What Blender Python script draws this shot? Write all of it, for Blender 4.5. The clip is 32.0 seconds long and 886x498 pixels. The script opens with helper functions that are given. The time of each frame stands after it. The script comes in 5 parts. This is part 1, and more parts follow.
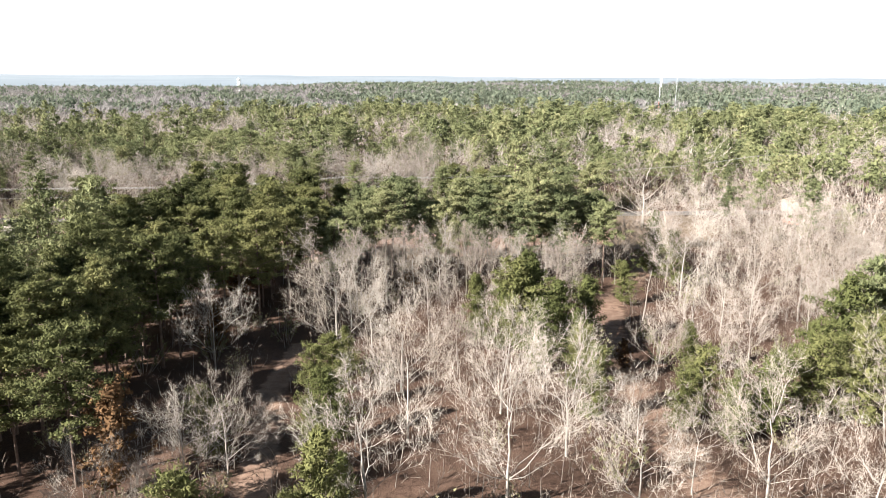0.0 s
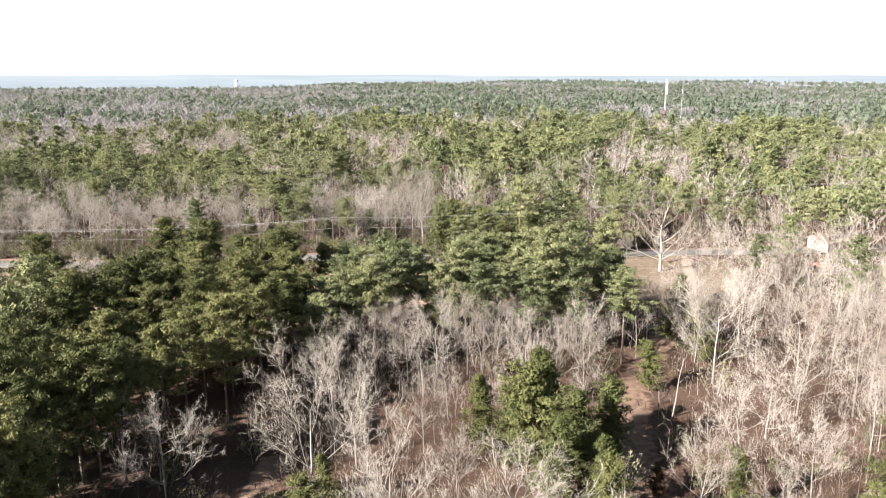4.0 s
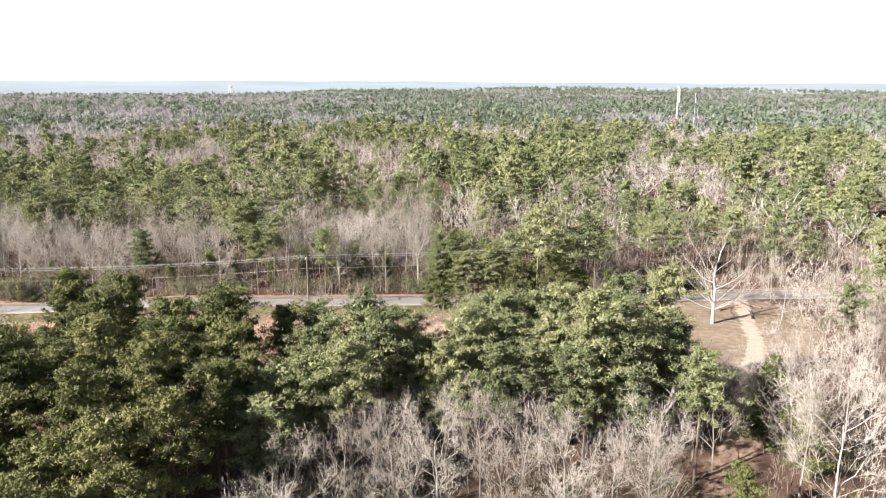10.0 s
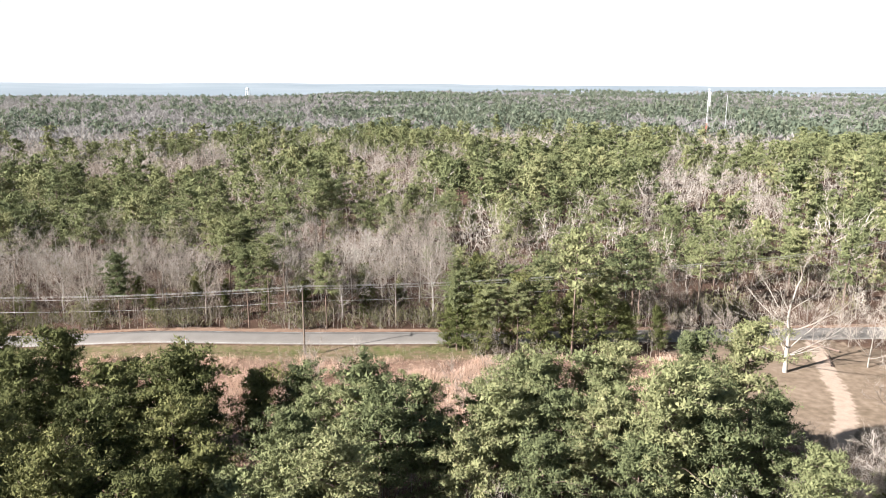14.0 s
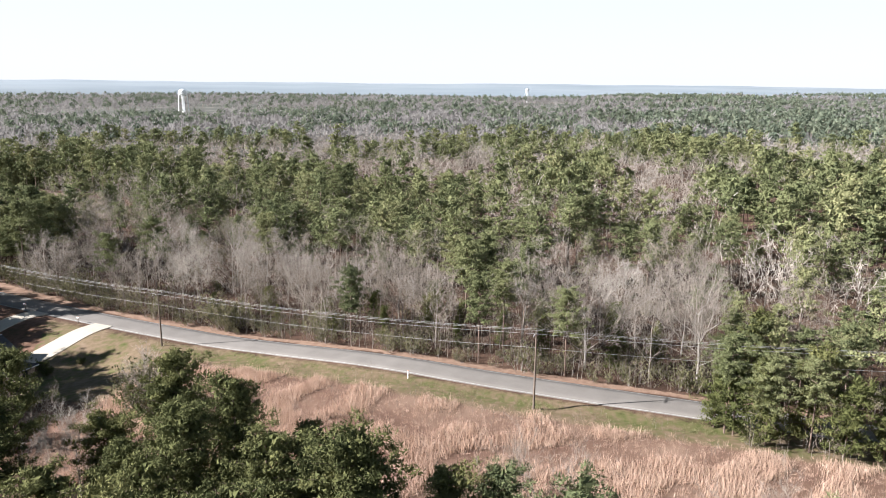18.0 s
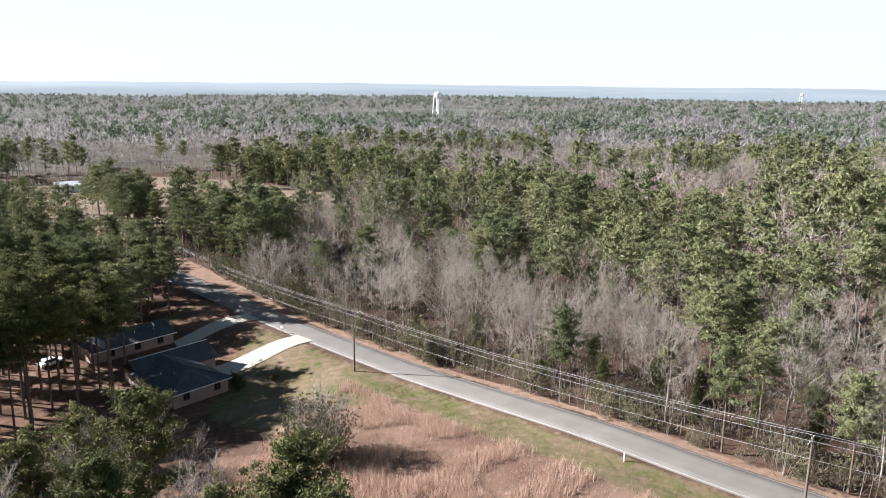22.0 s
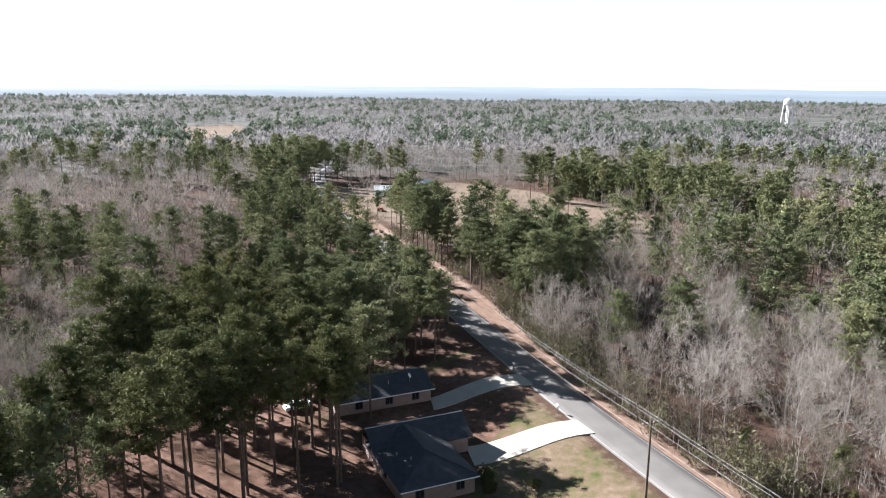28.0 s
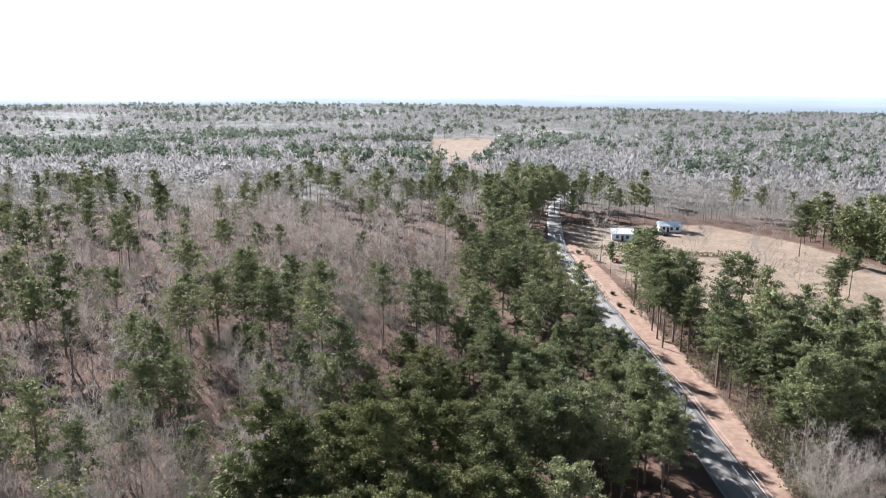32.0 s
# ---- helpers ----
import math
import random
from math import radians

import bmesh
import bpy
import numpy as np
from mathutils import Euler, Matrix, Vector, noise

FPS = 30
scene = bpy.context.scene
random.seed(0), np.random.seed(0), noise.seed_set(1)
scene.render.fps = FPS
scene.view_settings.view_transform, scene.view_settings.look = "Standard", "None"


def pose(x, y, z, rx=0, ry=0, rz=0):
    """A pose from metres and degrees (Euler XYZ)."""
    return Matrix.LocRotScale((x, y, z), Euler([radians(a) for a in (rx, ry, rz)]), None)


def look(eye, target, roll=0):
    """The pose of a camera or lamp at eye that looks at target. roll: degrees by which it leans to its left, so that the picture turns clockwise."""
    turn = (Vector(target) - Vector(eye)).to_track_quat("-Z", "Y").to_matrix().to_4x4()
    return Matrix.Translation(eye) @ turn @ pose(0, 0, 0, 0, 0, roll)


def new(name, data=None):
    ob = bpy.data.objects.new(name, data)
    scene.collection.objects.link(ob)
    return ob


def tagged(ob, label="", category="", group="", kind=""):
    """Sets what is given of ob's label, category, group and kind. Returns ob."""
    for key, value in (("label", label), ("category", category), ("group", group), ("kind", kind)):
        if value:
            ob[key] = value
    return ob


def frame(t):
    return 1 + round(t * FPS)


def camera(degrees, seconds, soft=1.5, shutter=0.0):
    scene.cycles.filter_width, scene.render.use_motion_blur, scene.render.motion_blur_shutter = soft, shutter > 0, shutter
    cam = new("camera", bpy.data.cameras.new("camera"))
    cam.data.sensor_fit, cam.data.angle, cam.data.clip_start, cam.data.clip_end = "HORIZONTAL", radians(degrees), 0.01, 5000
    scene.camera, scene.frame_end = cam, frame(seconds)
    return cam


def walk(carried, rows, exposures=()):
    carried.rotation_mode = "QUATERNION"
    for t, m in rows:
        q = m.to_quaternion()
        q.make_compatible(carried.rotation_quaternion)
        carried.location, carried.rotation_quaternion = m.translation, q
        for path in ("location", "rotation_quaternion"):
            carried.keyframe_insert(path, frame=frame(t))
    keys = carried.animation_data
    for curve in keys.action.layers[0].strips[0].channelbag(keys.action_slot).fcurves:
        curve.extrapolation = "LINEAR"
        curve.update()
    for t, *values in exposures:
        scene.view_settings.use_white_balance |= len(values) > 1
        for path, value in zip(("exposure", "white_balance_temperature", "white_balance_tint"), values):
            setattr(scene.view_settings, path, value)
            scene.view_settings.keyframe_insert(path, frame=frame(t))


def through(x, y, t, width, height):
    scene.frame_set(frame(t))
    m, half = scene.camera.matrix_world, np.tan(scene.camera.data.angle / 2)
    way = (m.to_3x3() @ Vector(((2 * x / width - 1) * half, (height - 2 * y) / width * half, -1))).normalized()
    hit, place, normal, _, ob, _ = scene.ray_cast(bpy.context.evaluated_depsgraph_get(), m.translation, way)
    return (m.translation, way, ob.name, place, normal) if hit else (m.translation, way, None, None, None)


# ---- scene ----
# Camera: seconds, eye x, y, z, heading to the left from +y, tilt, roll.
ROWS = [
    (0, 0.00, 0.00, 37.88, -0.00, -13.28, 0.33),
    (0.5, -0.02, 2.22, 39.65, -0.00, -13.38, 0.27),
    (1, 0.15, 4.19, 41.44, 0.04, -13.48, 0.23),
    (1.5, 0.49, 6.06, 43.17, 0.16, -13.58, 0.18),
    (2, 0.78, 8.13, 44.56, 0.27, -13.63, 0.09),
    (2.5, 0.77, 10.58, 45.38, 0.25, -13.62, 0.04),
    (3, 0.45, 13.34, 45.72, 0.07, -13.57, 0.11),
    (6, 0.34, 29.55, 45.74, -0.03, -13.29, 0.00),
    (7, -0.03, 34.87, 45.70, -0.16, -13.21, 0.04),
    (8, -0.06, 40.65, 45.52, -0.17, -13.17, 0.14),
    (9, -0.10, 47.12, 45.33, -0.18, -13.08, 0.16),
    (10, -0.28, 53.72, 45.18, -0.23, -12.97, 0.25),
    (11, -0.12, 60.44, 45.31, -0.13, -13.00, 0.24),
    (12, -0.23, 66.34, 45.28, -0.12, -12.99, 0.26),
    (13, -0.39, 71.42, 45.06, -0.12, -12.89, 0.24),
    (13.5, -0.57, 73.70, 44.77, -0.13, -12.74, 0.31),
    (14, -0.72, 76.15, 44.79, 1.10, -12.77, 0.34),
    (14.5, -0.87, 78.60, 44.80, 3.70, -12.80, 0.37),
    (15, -1.03, 81.05, 44.82, 6.35, -12.82, 0.40),
    (15.5, -1.18, 83.51, 44.83, 9.05, -12.85, 0.43),
    (16, -0.89, 85.88, 45.28, 11.75, -12.90, 0.38),
    (16.5, -0.63, 88.40, 45.65, 14.44, -12.95, 0.33),
    (17, -0.69, 91.12, 45.78, 17.05, -12.95, 0.38),
    (17.5, -1.06, 94.04, 45.73, 19.55, -12.90, 0.48),
    (18, -1.49, 97.04, 45.67, 22.05, -12.86, 0.53),
    (18.5, -2.06, 100.01, 45.65, 24.52, -12.85, 0.52),
    (19, -2.86, 102.95, 45.60, 26.96, -12.82, 0.54),
    (19.5, -3.78, 105.89, 45.51, 29.37, -12.79, 0.57),
    (20, -4.79, 108.78, 45.42, 31.74, -12.78, 0.56),
    (20.5, -5.96, 111.46, 45.35, 34.00, -12.78, 0.56),
    (21, -7.22, 113.83, 45.32, 36.24, -12.79, 0.61),
    (21.5, -8.50, 116.17, 45.27, 38.63, -12.77, 0.65),
    (22, -9.80, 118.60, 45.23, 41.08, -12.77, 0.62),
    (22.5, -11.20, 120.92, 45.24, 43.41, -12.76, 0.58),
    (23, -12.75, 123.14, 45.24, 45.63, -12.76, 0.58),
    (23.5, -14.39, 125.30, 45.25, 47.85, -12.76, 0.59),
    (24, -16.02, 127.29, 45.28, 50.06, -12.75, 0.59),
    (24.5, -17.69, 129.12, 45.30, 52.27, -12.74, 0.58),
    (25, -19.47, 130.98, 45.33, 54.49, -12.75, 0.56),
    (25.5, -21.47, 132.92, 45.36, 56.69, -12.75, 0.53),
    (26, -23.82, 134.95, 45.36, 58.79, -12.74, 0.50),
    (26.5, -26.41, 137.09, 45.34, 60.82, -12.73, 0.48),
    (27, -29.52, 139.10, 45.35, 62.80, -12.69, 0.47),
    (27.5, -32.64, 141.10, 45.36, 64.60, -12.66, 0.47),
    (28, -35.75, 143.11, 45.38, 66.00, -12.62, 0.46),
    (28.5, -38.86, 145.11, 45.39, 66.80, -12.59, 0.46),
    (29, -42.02, 146.74, 46.34, 66.83, -12.55, 0.38),
    (29.5, -45.18, 148.15, 47.57, 68.46, -12.51, 0.41),
    (30, -48.26, 149.40, 48.96, 72.94, -12.45, 0.50),
    (30.5, -51.21, 150.71, 50.47, 76.93, -12.39, 0.50),
    (31, -54.19, 151.95, 52.07, 77.90, -12.36, 0.38),
    (31.5, -57.28, 152.95, 53.70, 81.18, -12.33, 0.36),
    (32, -60.33, 153.82, 55.30, 84.84, -12.28, 0.48),
]

def aimed(x, y, z, yaw, pitch, roll):
    a, b = radians(yaw), radians(pitch)
    way = Vector((-math.sin(a) * math.cos(b), math.cos(a) * math.cos(b), math.sin(b)))
    return look((x, y, z), Vector((x, y, z)) + way * 50, roll)


cam = camera(61.9, 32.0, soft=1.0)
walk(cam, [(t, aimed(*r)) for t, *r in ROWS], [(0, 2.2, 6200, 11), (9, 2.2, 6150, 11), (13, 2.14, 6100, 11), (17, 1.95, 5950, 12), (26, 2.0, 5700, 12), (32, 2.28, 5550, 12)])

# Daylight: a low winter sun from behind and to the left of the first heading.
SUN_EL, SUN_WAY = radians(28.5), Vector((-0.86, -0.51))
world = bpy.data.worlds.new("sky")
scene.world = world
world.use_nodes = True
wn = world.node_tree
sky = wn.nodes.new("ShaderNodeTexSky")
sky.sky_type, sky.sun_disc = "NISHITA", False
sky.sun_elevation, sky.sun_rotation = SUN_EL, math.atan2(SUN_WAY.x, SUN_WAY.y)
sky.air_density, sky.dust_density, sky.ozone_density = 1.0, 0.6, 1.0
# thin high haze, milky white towards the horizon
veil = wn.nodes.new("ShaderNodeMix")
veil.data_type = "RGBA"
veil.inputs["Factor"].default_value = 0.95
geo = wn.nodes.new("ShaderNodeTexCoord")
split = wn.nodes.new("ShaderNodeSeparateXYZ")
wn.links.new(geo.outputs["Generated"], split.inputs[0])
milk = wn.nodes.new("ShaderNodeValToRGB")
milk.color_ramp.interpolation = "EASE"
milk.color_ramp.elements[0].position, milk.color_ramp.elements[0].color = 0.0, (1.0, 1.0, 0.985, 1)
milk.color_ramp.elements[1].position, milk.color_ramp.elements[1].color = 0.5, (0.075, 0.13, 0.20, 1)
milk.color_ramp.elements.new(0.19).color = (0.93, 0.965, 0.955, 1)
wn.links.new(split.outputs["Z"], milk.inputs[0])
lift = wn.nodes.new("ShaderNodeVectorMath")
lift.operation = "SCALE"
lift.inputs["Scale"].default_value = 4.6
wn.links.new(milk.outputs[0], lift.inputs[0])
wn.links.new(lift.outputs[0], veil.inputs["B"])
wn.links.new(sky.outputs[0], veil.inputs["A"])
wn.links.new(veil.outputs["Result"], wn.nodes["Background"].inputs[0])
wn.nodes["Background"].inputs[1].default_value = 0.058
sun = new("sun", bpy.data.lights.new("sun", "SUN"))
sun.data.energy, sun.data.angle, sun.data.color = 5.0, radians(0.6), (1.0, 0.94, 0.87)
sun.matrix_world = look((0, 0, 0), (-SUN_WAY.x * math.cos(SUN_EL), -SUN_WAY.y * math.cos(SUN_EL), -math.sin(SUN_EL)))

rng = np.random.default_rng(7)


# ---- materials ----
def material(name):
    m = bpy.data.materials.new(name)
    m.use_nodes = True
    return m, m.node_tree.nodes, m.node_tree.links, m.node_tree.nodes["Principled BSDF"]


def ramp(nodes, stops):
    r = nodes.new("ShaderNodeValToRGB")
    els = r.color_ramp.elements
    els[0].position, els[0].color = stops[0][0], (*stops[0][1], 1)
    els[1].position, els[1].color = stops[-1][0], (*stops[-1][1], 1)
    for pos, col in stops[1:-1]:
        els.new(pos).color = (*col, 1)
    return r


def noise_node(nodes, links, scale, detail=4, vec=None):
    n = nodes.new("ShaderNodeTexNoise")
    n.inputs["Scale"].default_value, n.inputs["Detail"].default_value = scale, detail
    if vec is not None:
        links.new(vec, n.inputs["Vector"])
    return n


def surface(name, stops, scale, rough=0.85, fine=12.0, bump=0.3, metal=0.0, island=0.0):
    """A material whose colour wanders over the stops at two scales, with a fine relief."""
    m, nodes, links, bsdf = material(name)
    geo = nodes.new("ShaderNodeNewGeometry")
    big = noise_node(nodes, links, scale, 5, geo.outputs["Position"])
    small = noise_node(nodes, links, scale * fine, 3, geo.outputs["Position"])
    mix = nodes.new("ShaderNodeMath")
    mix.operation = "MULTIPLY_ADD"
    mix.inputs[1].default_value = 0.45
    links.new(small.outputs[0], mix.inputs[0])
    half = nodes.new("ShaderNodeMath")
    half.operation = "MULTIPLY"
    half.inputs[1].default_value = 0.62
    links.new(big.outputs[0], half.inputs[0])
    links.new(half.outputs[0], mix.inputs[2])
    value = mix.outputs[0]
    if island:
        add = nodes.new("ShaderNodeMath")
        add.operation = "MULTIPLY_ADD"
        add.inputs[1].default_value = island
        links.new(geo.outputs["Random Per Island"], add.inputs[0])
        links.new(value, add.inputs[2])
        sub = nodes.new("ShaderNodeMath")
        sub.operation = "SUBTRACT"
        sub.inputs[1].default_value = island / 2
        links.new(add.outputs[0], sub.inputs[0])
        value = sub.outputs[0]
    r = ramp(nodes, stops)
    links.new(value, r.inputs[0])
    links.new(r.outputs[0], bsdf.inputs["Base Color"])
    bsdf.inputs["Roughness"].default_value, bsdf.inputs["Metallic"].default_value = rough, metal
    if bump:
        b = nodes.new("ShaderNodeBump")
        b.inputs["Strength"].default_value = bump
        b.inputs["Distance"].default_value = 0.05
        links.new(small.outputs[0], b.inputs["Height"])
        links.new(b.outputs[0], bsdf.inputs["Normal"])
    return m


def leafage(name, stops, through=0.25):
    """Leaves, needles or twigs: the colour goes by the plant and by the tuft, and some light passes through."""
    m, nodes, links, bsdf = material(name)
    geo = nodes.new("ShaderNodeNewGeometry")
    info = nodes.new("ShaderNodeObjectInfo")
    attr = nodes.new("ShaderNodeAttribute")
    attr.attribute_name = "tint"
    add = nodes.new("ShaderNodeMath")
    add.operation = "ADD"
    links.new(attr.outputs["Fac"], add.inputs[0])
    links.new(info.outputs["Random"], add.inputs[1])
    wrap = nodes.new("ShaderNodeMath")
    wrap.operation = "FRACT"
    links.new(add.outputs[0], wrap.inputs[0])
    mix = nodes.new("ShaderNodeMath")
    mix.operation = "MULTIPLY_ADD"
    mix.inputs[1].default_value = 0.62
    links.new(wrap.outputs[0], mix.inputs[0])
    isl = nodes.new("ShaderNodeMath")
    isl.operation = "MULTIPLY"
    isl.inputs[1].default_value = 0.38
    links.new(geo.outputs["Random Per Island"], isl.inputs[0])
    links.new(isl.outputs[0], mix.inputs[2])
    r = ramp(nodes, stops)
    links.new(mix.outputs[0], r.inputs[0])
    links.new(r.outputs[0], bsdf.inputs["Base Color"])
    bsdf.inputs["Roughness"].default_value = 0.95
    bsdf.inputs["Specular IOR Level"].default_value = 0.12
    if through:
        tr = nodes.new("ShaderNodeBsdfTranslucent")
        links.new(r.outputs[0], tr.inputs[0])
        sh = nodes.new("ShaderNodeMixShader")
        sh.inputs[0].default_value = through
        links.new(bsdf.outputs[0], sh.inputs[1])
        links.new(tr.outputs[0], sh.inputs[2])
        links.new(sh.outputs[0], nodes["Material Output"].inputs[0])
    return m


# Two needle tones by stand; the darker one also carries some painted shade.
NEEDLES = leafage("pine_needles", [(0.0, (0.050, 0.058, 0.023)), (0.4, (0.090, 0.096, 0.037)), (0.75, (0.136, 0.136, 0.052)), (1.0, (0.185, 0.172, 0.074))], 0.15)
MIDNEEDLES = leafage("lighter_stand_needles", [(0.0, (0.072, 0.086, 0.042)), (0.4, (0.135, 0.147, 0.068)), (0.75, (0.193, 0.198, 0.094)), (1.0, (0.25, 0.236, 0.12))], 0.16)
# Brown brush, its colour darkened to stand in for shade between crowns.
UNDERBRUSH = leafage("shade_brown_underbrush", [(0.0, (0.07, 0.054, 0.043)), (0.5, (0.14, 0.113, 0.09)), (1.0, (0.25, 0.205, 0.165))], 0.05)
# Far foliage: aerial haze mixed into the colours, bluer and lower in contrast.
FARNEEDLES = leafage("haze_tinted_needles", [(0.0, (0.085, 0.108, 0.078)), (0.5, (0.125, 0.145, 0.100)), (1.0, (0.165, 0.178, 0.122))], 0.3)
FARTWIGS = leafage("haze_tinted_twigs", [(0.0, (0.185, 0.174, 0.162)), (0.5, (0.235, 0.221, 0.207)), (1.0, (0.29, 0.272, 0.255))], 0.4)
FIR = leafage("young_pine_needles", [(0.0, (0.065, 0.076, 0.026)), (0.5, (0.105, 0.112, 0.040)), (1.0, (0.150, 0.146, 0.058))], 0.25)
TWIGS = leafage("bare_twigs", [(0.0, (0.165, 0.134, 0.108)), (0.35, (0.255, 0.215, 0.178)), (0.75, (0.355, 0.307, 0.26)), (1.0, (0.44, 0.387, 0.335))], 0.1)
GREYTWIGS = leafage("grey_bare_twigs", [(0.0, (0.155, 0.130, 0.106)), (0.3, (0.255, 0.222, 0.187)), (0.7, (0.37, 0.327, 0.28)), (1.0, (0.48, 0.43, 0.375))], 0.15)
PALE = leafage("pale_twigs", [(0.0, (0.24, 0.202, 0.162)), (0.5, (0.345, 0.302, 0.252)), (1.0, (0.44, 0.394, 0.338))], 0.1)
SCRUB = leafage("scrub_leaves", [(0.0, (0.09, 0.09, 0.045)), (0.5, (0.17, 0.16, 0.085)), (1.0, (0.26, 0.225, 0.135))], 0.15)
RUSSET = leafage("russet_leaves", [(0.0, (0.075, 0.045, 0.022)), (1.0, (0.15, 0.085, 0.04))], 0.15)
STRAW = leafage("dry_grass_blades", [(0.0, (0.33, 0.215, 0.155)), (0.5, (0.47, 0.335, 0.25)), (1.0, (0.60, 0.46, 0.36))], 0.2)
BARK = surface("pine_bark", [(0.2, (0.05, 0.035, 0.028)), (0.5, (0.12, 0.083, 0.062)), (0.8, (0.21, 0.155, 0.118))], 2.5, 0.9)
GREYBARK = surface("grey_bark", [(0.2, (0.13, 0.11, 0.09)), (0.5, (0.22, 0.19, 0.16)), (0.85, (0.33, 0.29, 0.25))], 1.5, 0.95)
PALEBARK = surface("pale_bark", [(0.2, (0.19, 0.168, 0.14)), (0.5, (0.28, 0.252, 0.215)), (0.85, (0.37, 0.335, 0.29))], 1.5, 0.95)
ASPHALT = surface("worn_asphalt", [(0.25, (0.106, 0.095, 0.082)), (0.5, (0.146, 0.131, 0.114)), (0.8, (0.19, 0.172, 0.151))], 0.25, 0.9, 60, 0.1)
PAINT = surface("road_paint", [(0.2, (0.24, 0.23, 0.215)), (0.8, (0.42, 0.41, 0.38))], 1.2, 0.7, 20, 0)
CONCRETE = surface("concrete", [(0.2, (0.30, 0.26, 0.205)), (0.5, (0.37, 0.325, 0.26)), (0.8, (0.43, 0.385, 0.315))], 0.5, 0.85, 30, 0.1)
SHINGLE = surface("dark_shingles", [(0.2, (0.022, 0.022, 0.026)), (0.5, (0.045, 0.045, 0.05)), (0.8, (0.075, 0.075, 0.08))], 1.2, 0.85, 14, 0.4)
BRICK = surface("brown_brick", [(0.2, (0.20, 0.14, 0.12)), (0.5, (0.29, 0.215, 0.185)), (0.8, (0.37, 0.29, 0.255))], 1.5, 0.85, 10, 0.3)
WHITE = surface("white_paint", [(0.2, (0.68, 0.68, 0.66)), (0.8, (0.82, 0.82, 0.80))], 0.8, 0.5, 10, 0.05)
DARK = surface("dark_glass", [(0.2, (0.015, 0.017, 0.02)), (0.8, (0.03, 0.033, 0.04))], 0.6, 0.12, 6, 0)
POLE = surface("pole_wood", [(0.2, (0.075, 0.055, 0.042)), (0.8, (0.16, 0.125, 0.095))], 1.5, 0.9, 10, 0.2)
WIRE = surface("cable_metal", [(0.2, (0.30, 0.295, 0.28)), (0.8, (0.40, 0.395, 0.38))], 0.5, 0.6, 6, 0, 0.2)
STEEL = surface("grey_steel", [(0.2, (0.42, 0.43, 0.44)), (0.8, (0.58, 0.59, 0.60))], 0.4, 0.45, 8, 0.05, 0.3)
REDPAINT = surface("faded_red_paint", [(0.2, (0.42, 0.10, 0.06)), (0.8, (0.55, 0.16, 0.10))], 0.3, 0.55, 8, 0.05)
ORANGE = surface("orange_machine_paint", [(0.2, (0.45, 0.10, 0.03)), (0.8, (0.60, 0.17, 0.05))], 1.2, 0.45, 8, 0.05)
BLUEWALL = surface("pale_blue_siding", [(0.2, (0.46, 0.54, 0.62)), (0.8, (0.58, 0.66, 0.73))], 0.6, 0.55, 8, 0.05)
TIN = surface("light_tin_roof", [(0.2, (0.60, 0.62, 0.62)), (0.8, (0.76, 0.77, 0.76))], 0.5, 0.4, 8, 0.05, 0.2)
TANROOF = surface("tan_shingles", [(0.2, (0.30, 0.24, 0.17)), (0.8, (0.42, 0.35, 0.26))], 0.8, 0.85, 12, 0.2)


# ---- plan ----
def smooth(a, b, x):
    u = np.clip((np.asarray(x, float) - a) / (b - a), 0, 1)
    return u * u * (3 - 2 * u)


ROAD_X = np.array([-1400, -900, -600, -420, -320, -260, -215, -188, -154, -120, -95, -72, -50, -30, -10, 10, 60, 130, 260, 600], float)
ROAD_Y = np.array([620, 440, 325, 241, 219.5, 215.5, 212.5, 210, 207, 204.3, 204.0, 203.0, 200.4, 200.6, 201.4, 202.4, 206, 212, 225, 262], float)
_fine = np.arange(-1400, 601, 2.0)
_path = np.convolve(np.pad(np.interp(_fine, ROAD_X, ROAD_Y), 9, mode="edge"), np.ones(19) / 19, "valid")


def road_y(x):
    return np.interp(x, _fine, _path)


def height(x, y):
    """The ground: a gentle fall to the west, the house lots below the road, low ridges on the horizon."""
    x, y = np.asarray(x, float), np.asarray(y, float)
    z = -2.8 * smooth(-45, -95, x)
    z = z - 2.4 * smooth(200, 186, y) * smooth(-92, -108, x) * smooth(-260, -170, x) * smooth(110, 160, y)
    z = z + 0.5 * np.sin(x / 31 + 1) * np.sin(y / 27) * smooth(8, 40, np.abs(y - road_y(x))) * (1 - smooth(-150, -105, x) * smooth(-70, -95, x))
    far = np.hypot(x, y - 120)
    z = z + 5 * np.sin(x / 520) * np.cos(y / 430) * smooth(500, 1500, far)
    z = z - 12 * smooth(500, 1200, far) * smooth(-200, -700, x)
    return z


def inside(poly, x, y):
    x, y = np.asarray(x, float), np.asarray(y, float)
    hit = np.zeros(x.shape, bool)
    for (x0, y0), (x1, y1) in zip(poly, poly[1:] + poly[:1]):
        cut = (y0 > y) != (y1 > y)
        with np.errstate(divide="ignore", invalid="ignore"):
            hit ^= cut & (x < (x1 - x0) * (y - y0) / (y1 - y0 + 1e-9) + x0)
    return hit


def near_line(pts, x, y):
    """The distance to a line of points."""
    best = np.full(np.shape(x), 1e9)
    for (x0, y0), (x1, y1) in zip(pts, pts[1:]):
        dx, dy = x1 - x0, y1 - y0
        u = np.clip(((x - x0) * dx + (y - y0) * dy) / (dx * dx + dy * dy), 0, 1)
        best = np.minimum(best, np.hypot(x - x0 - u * dx, y - y0 - u * dy))
    return best


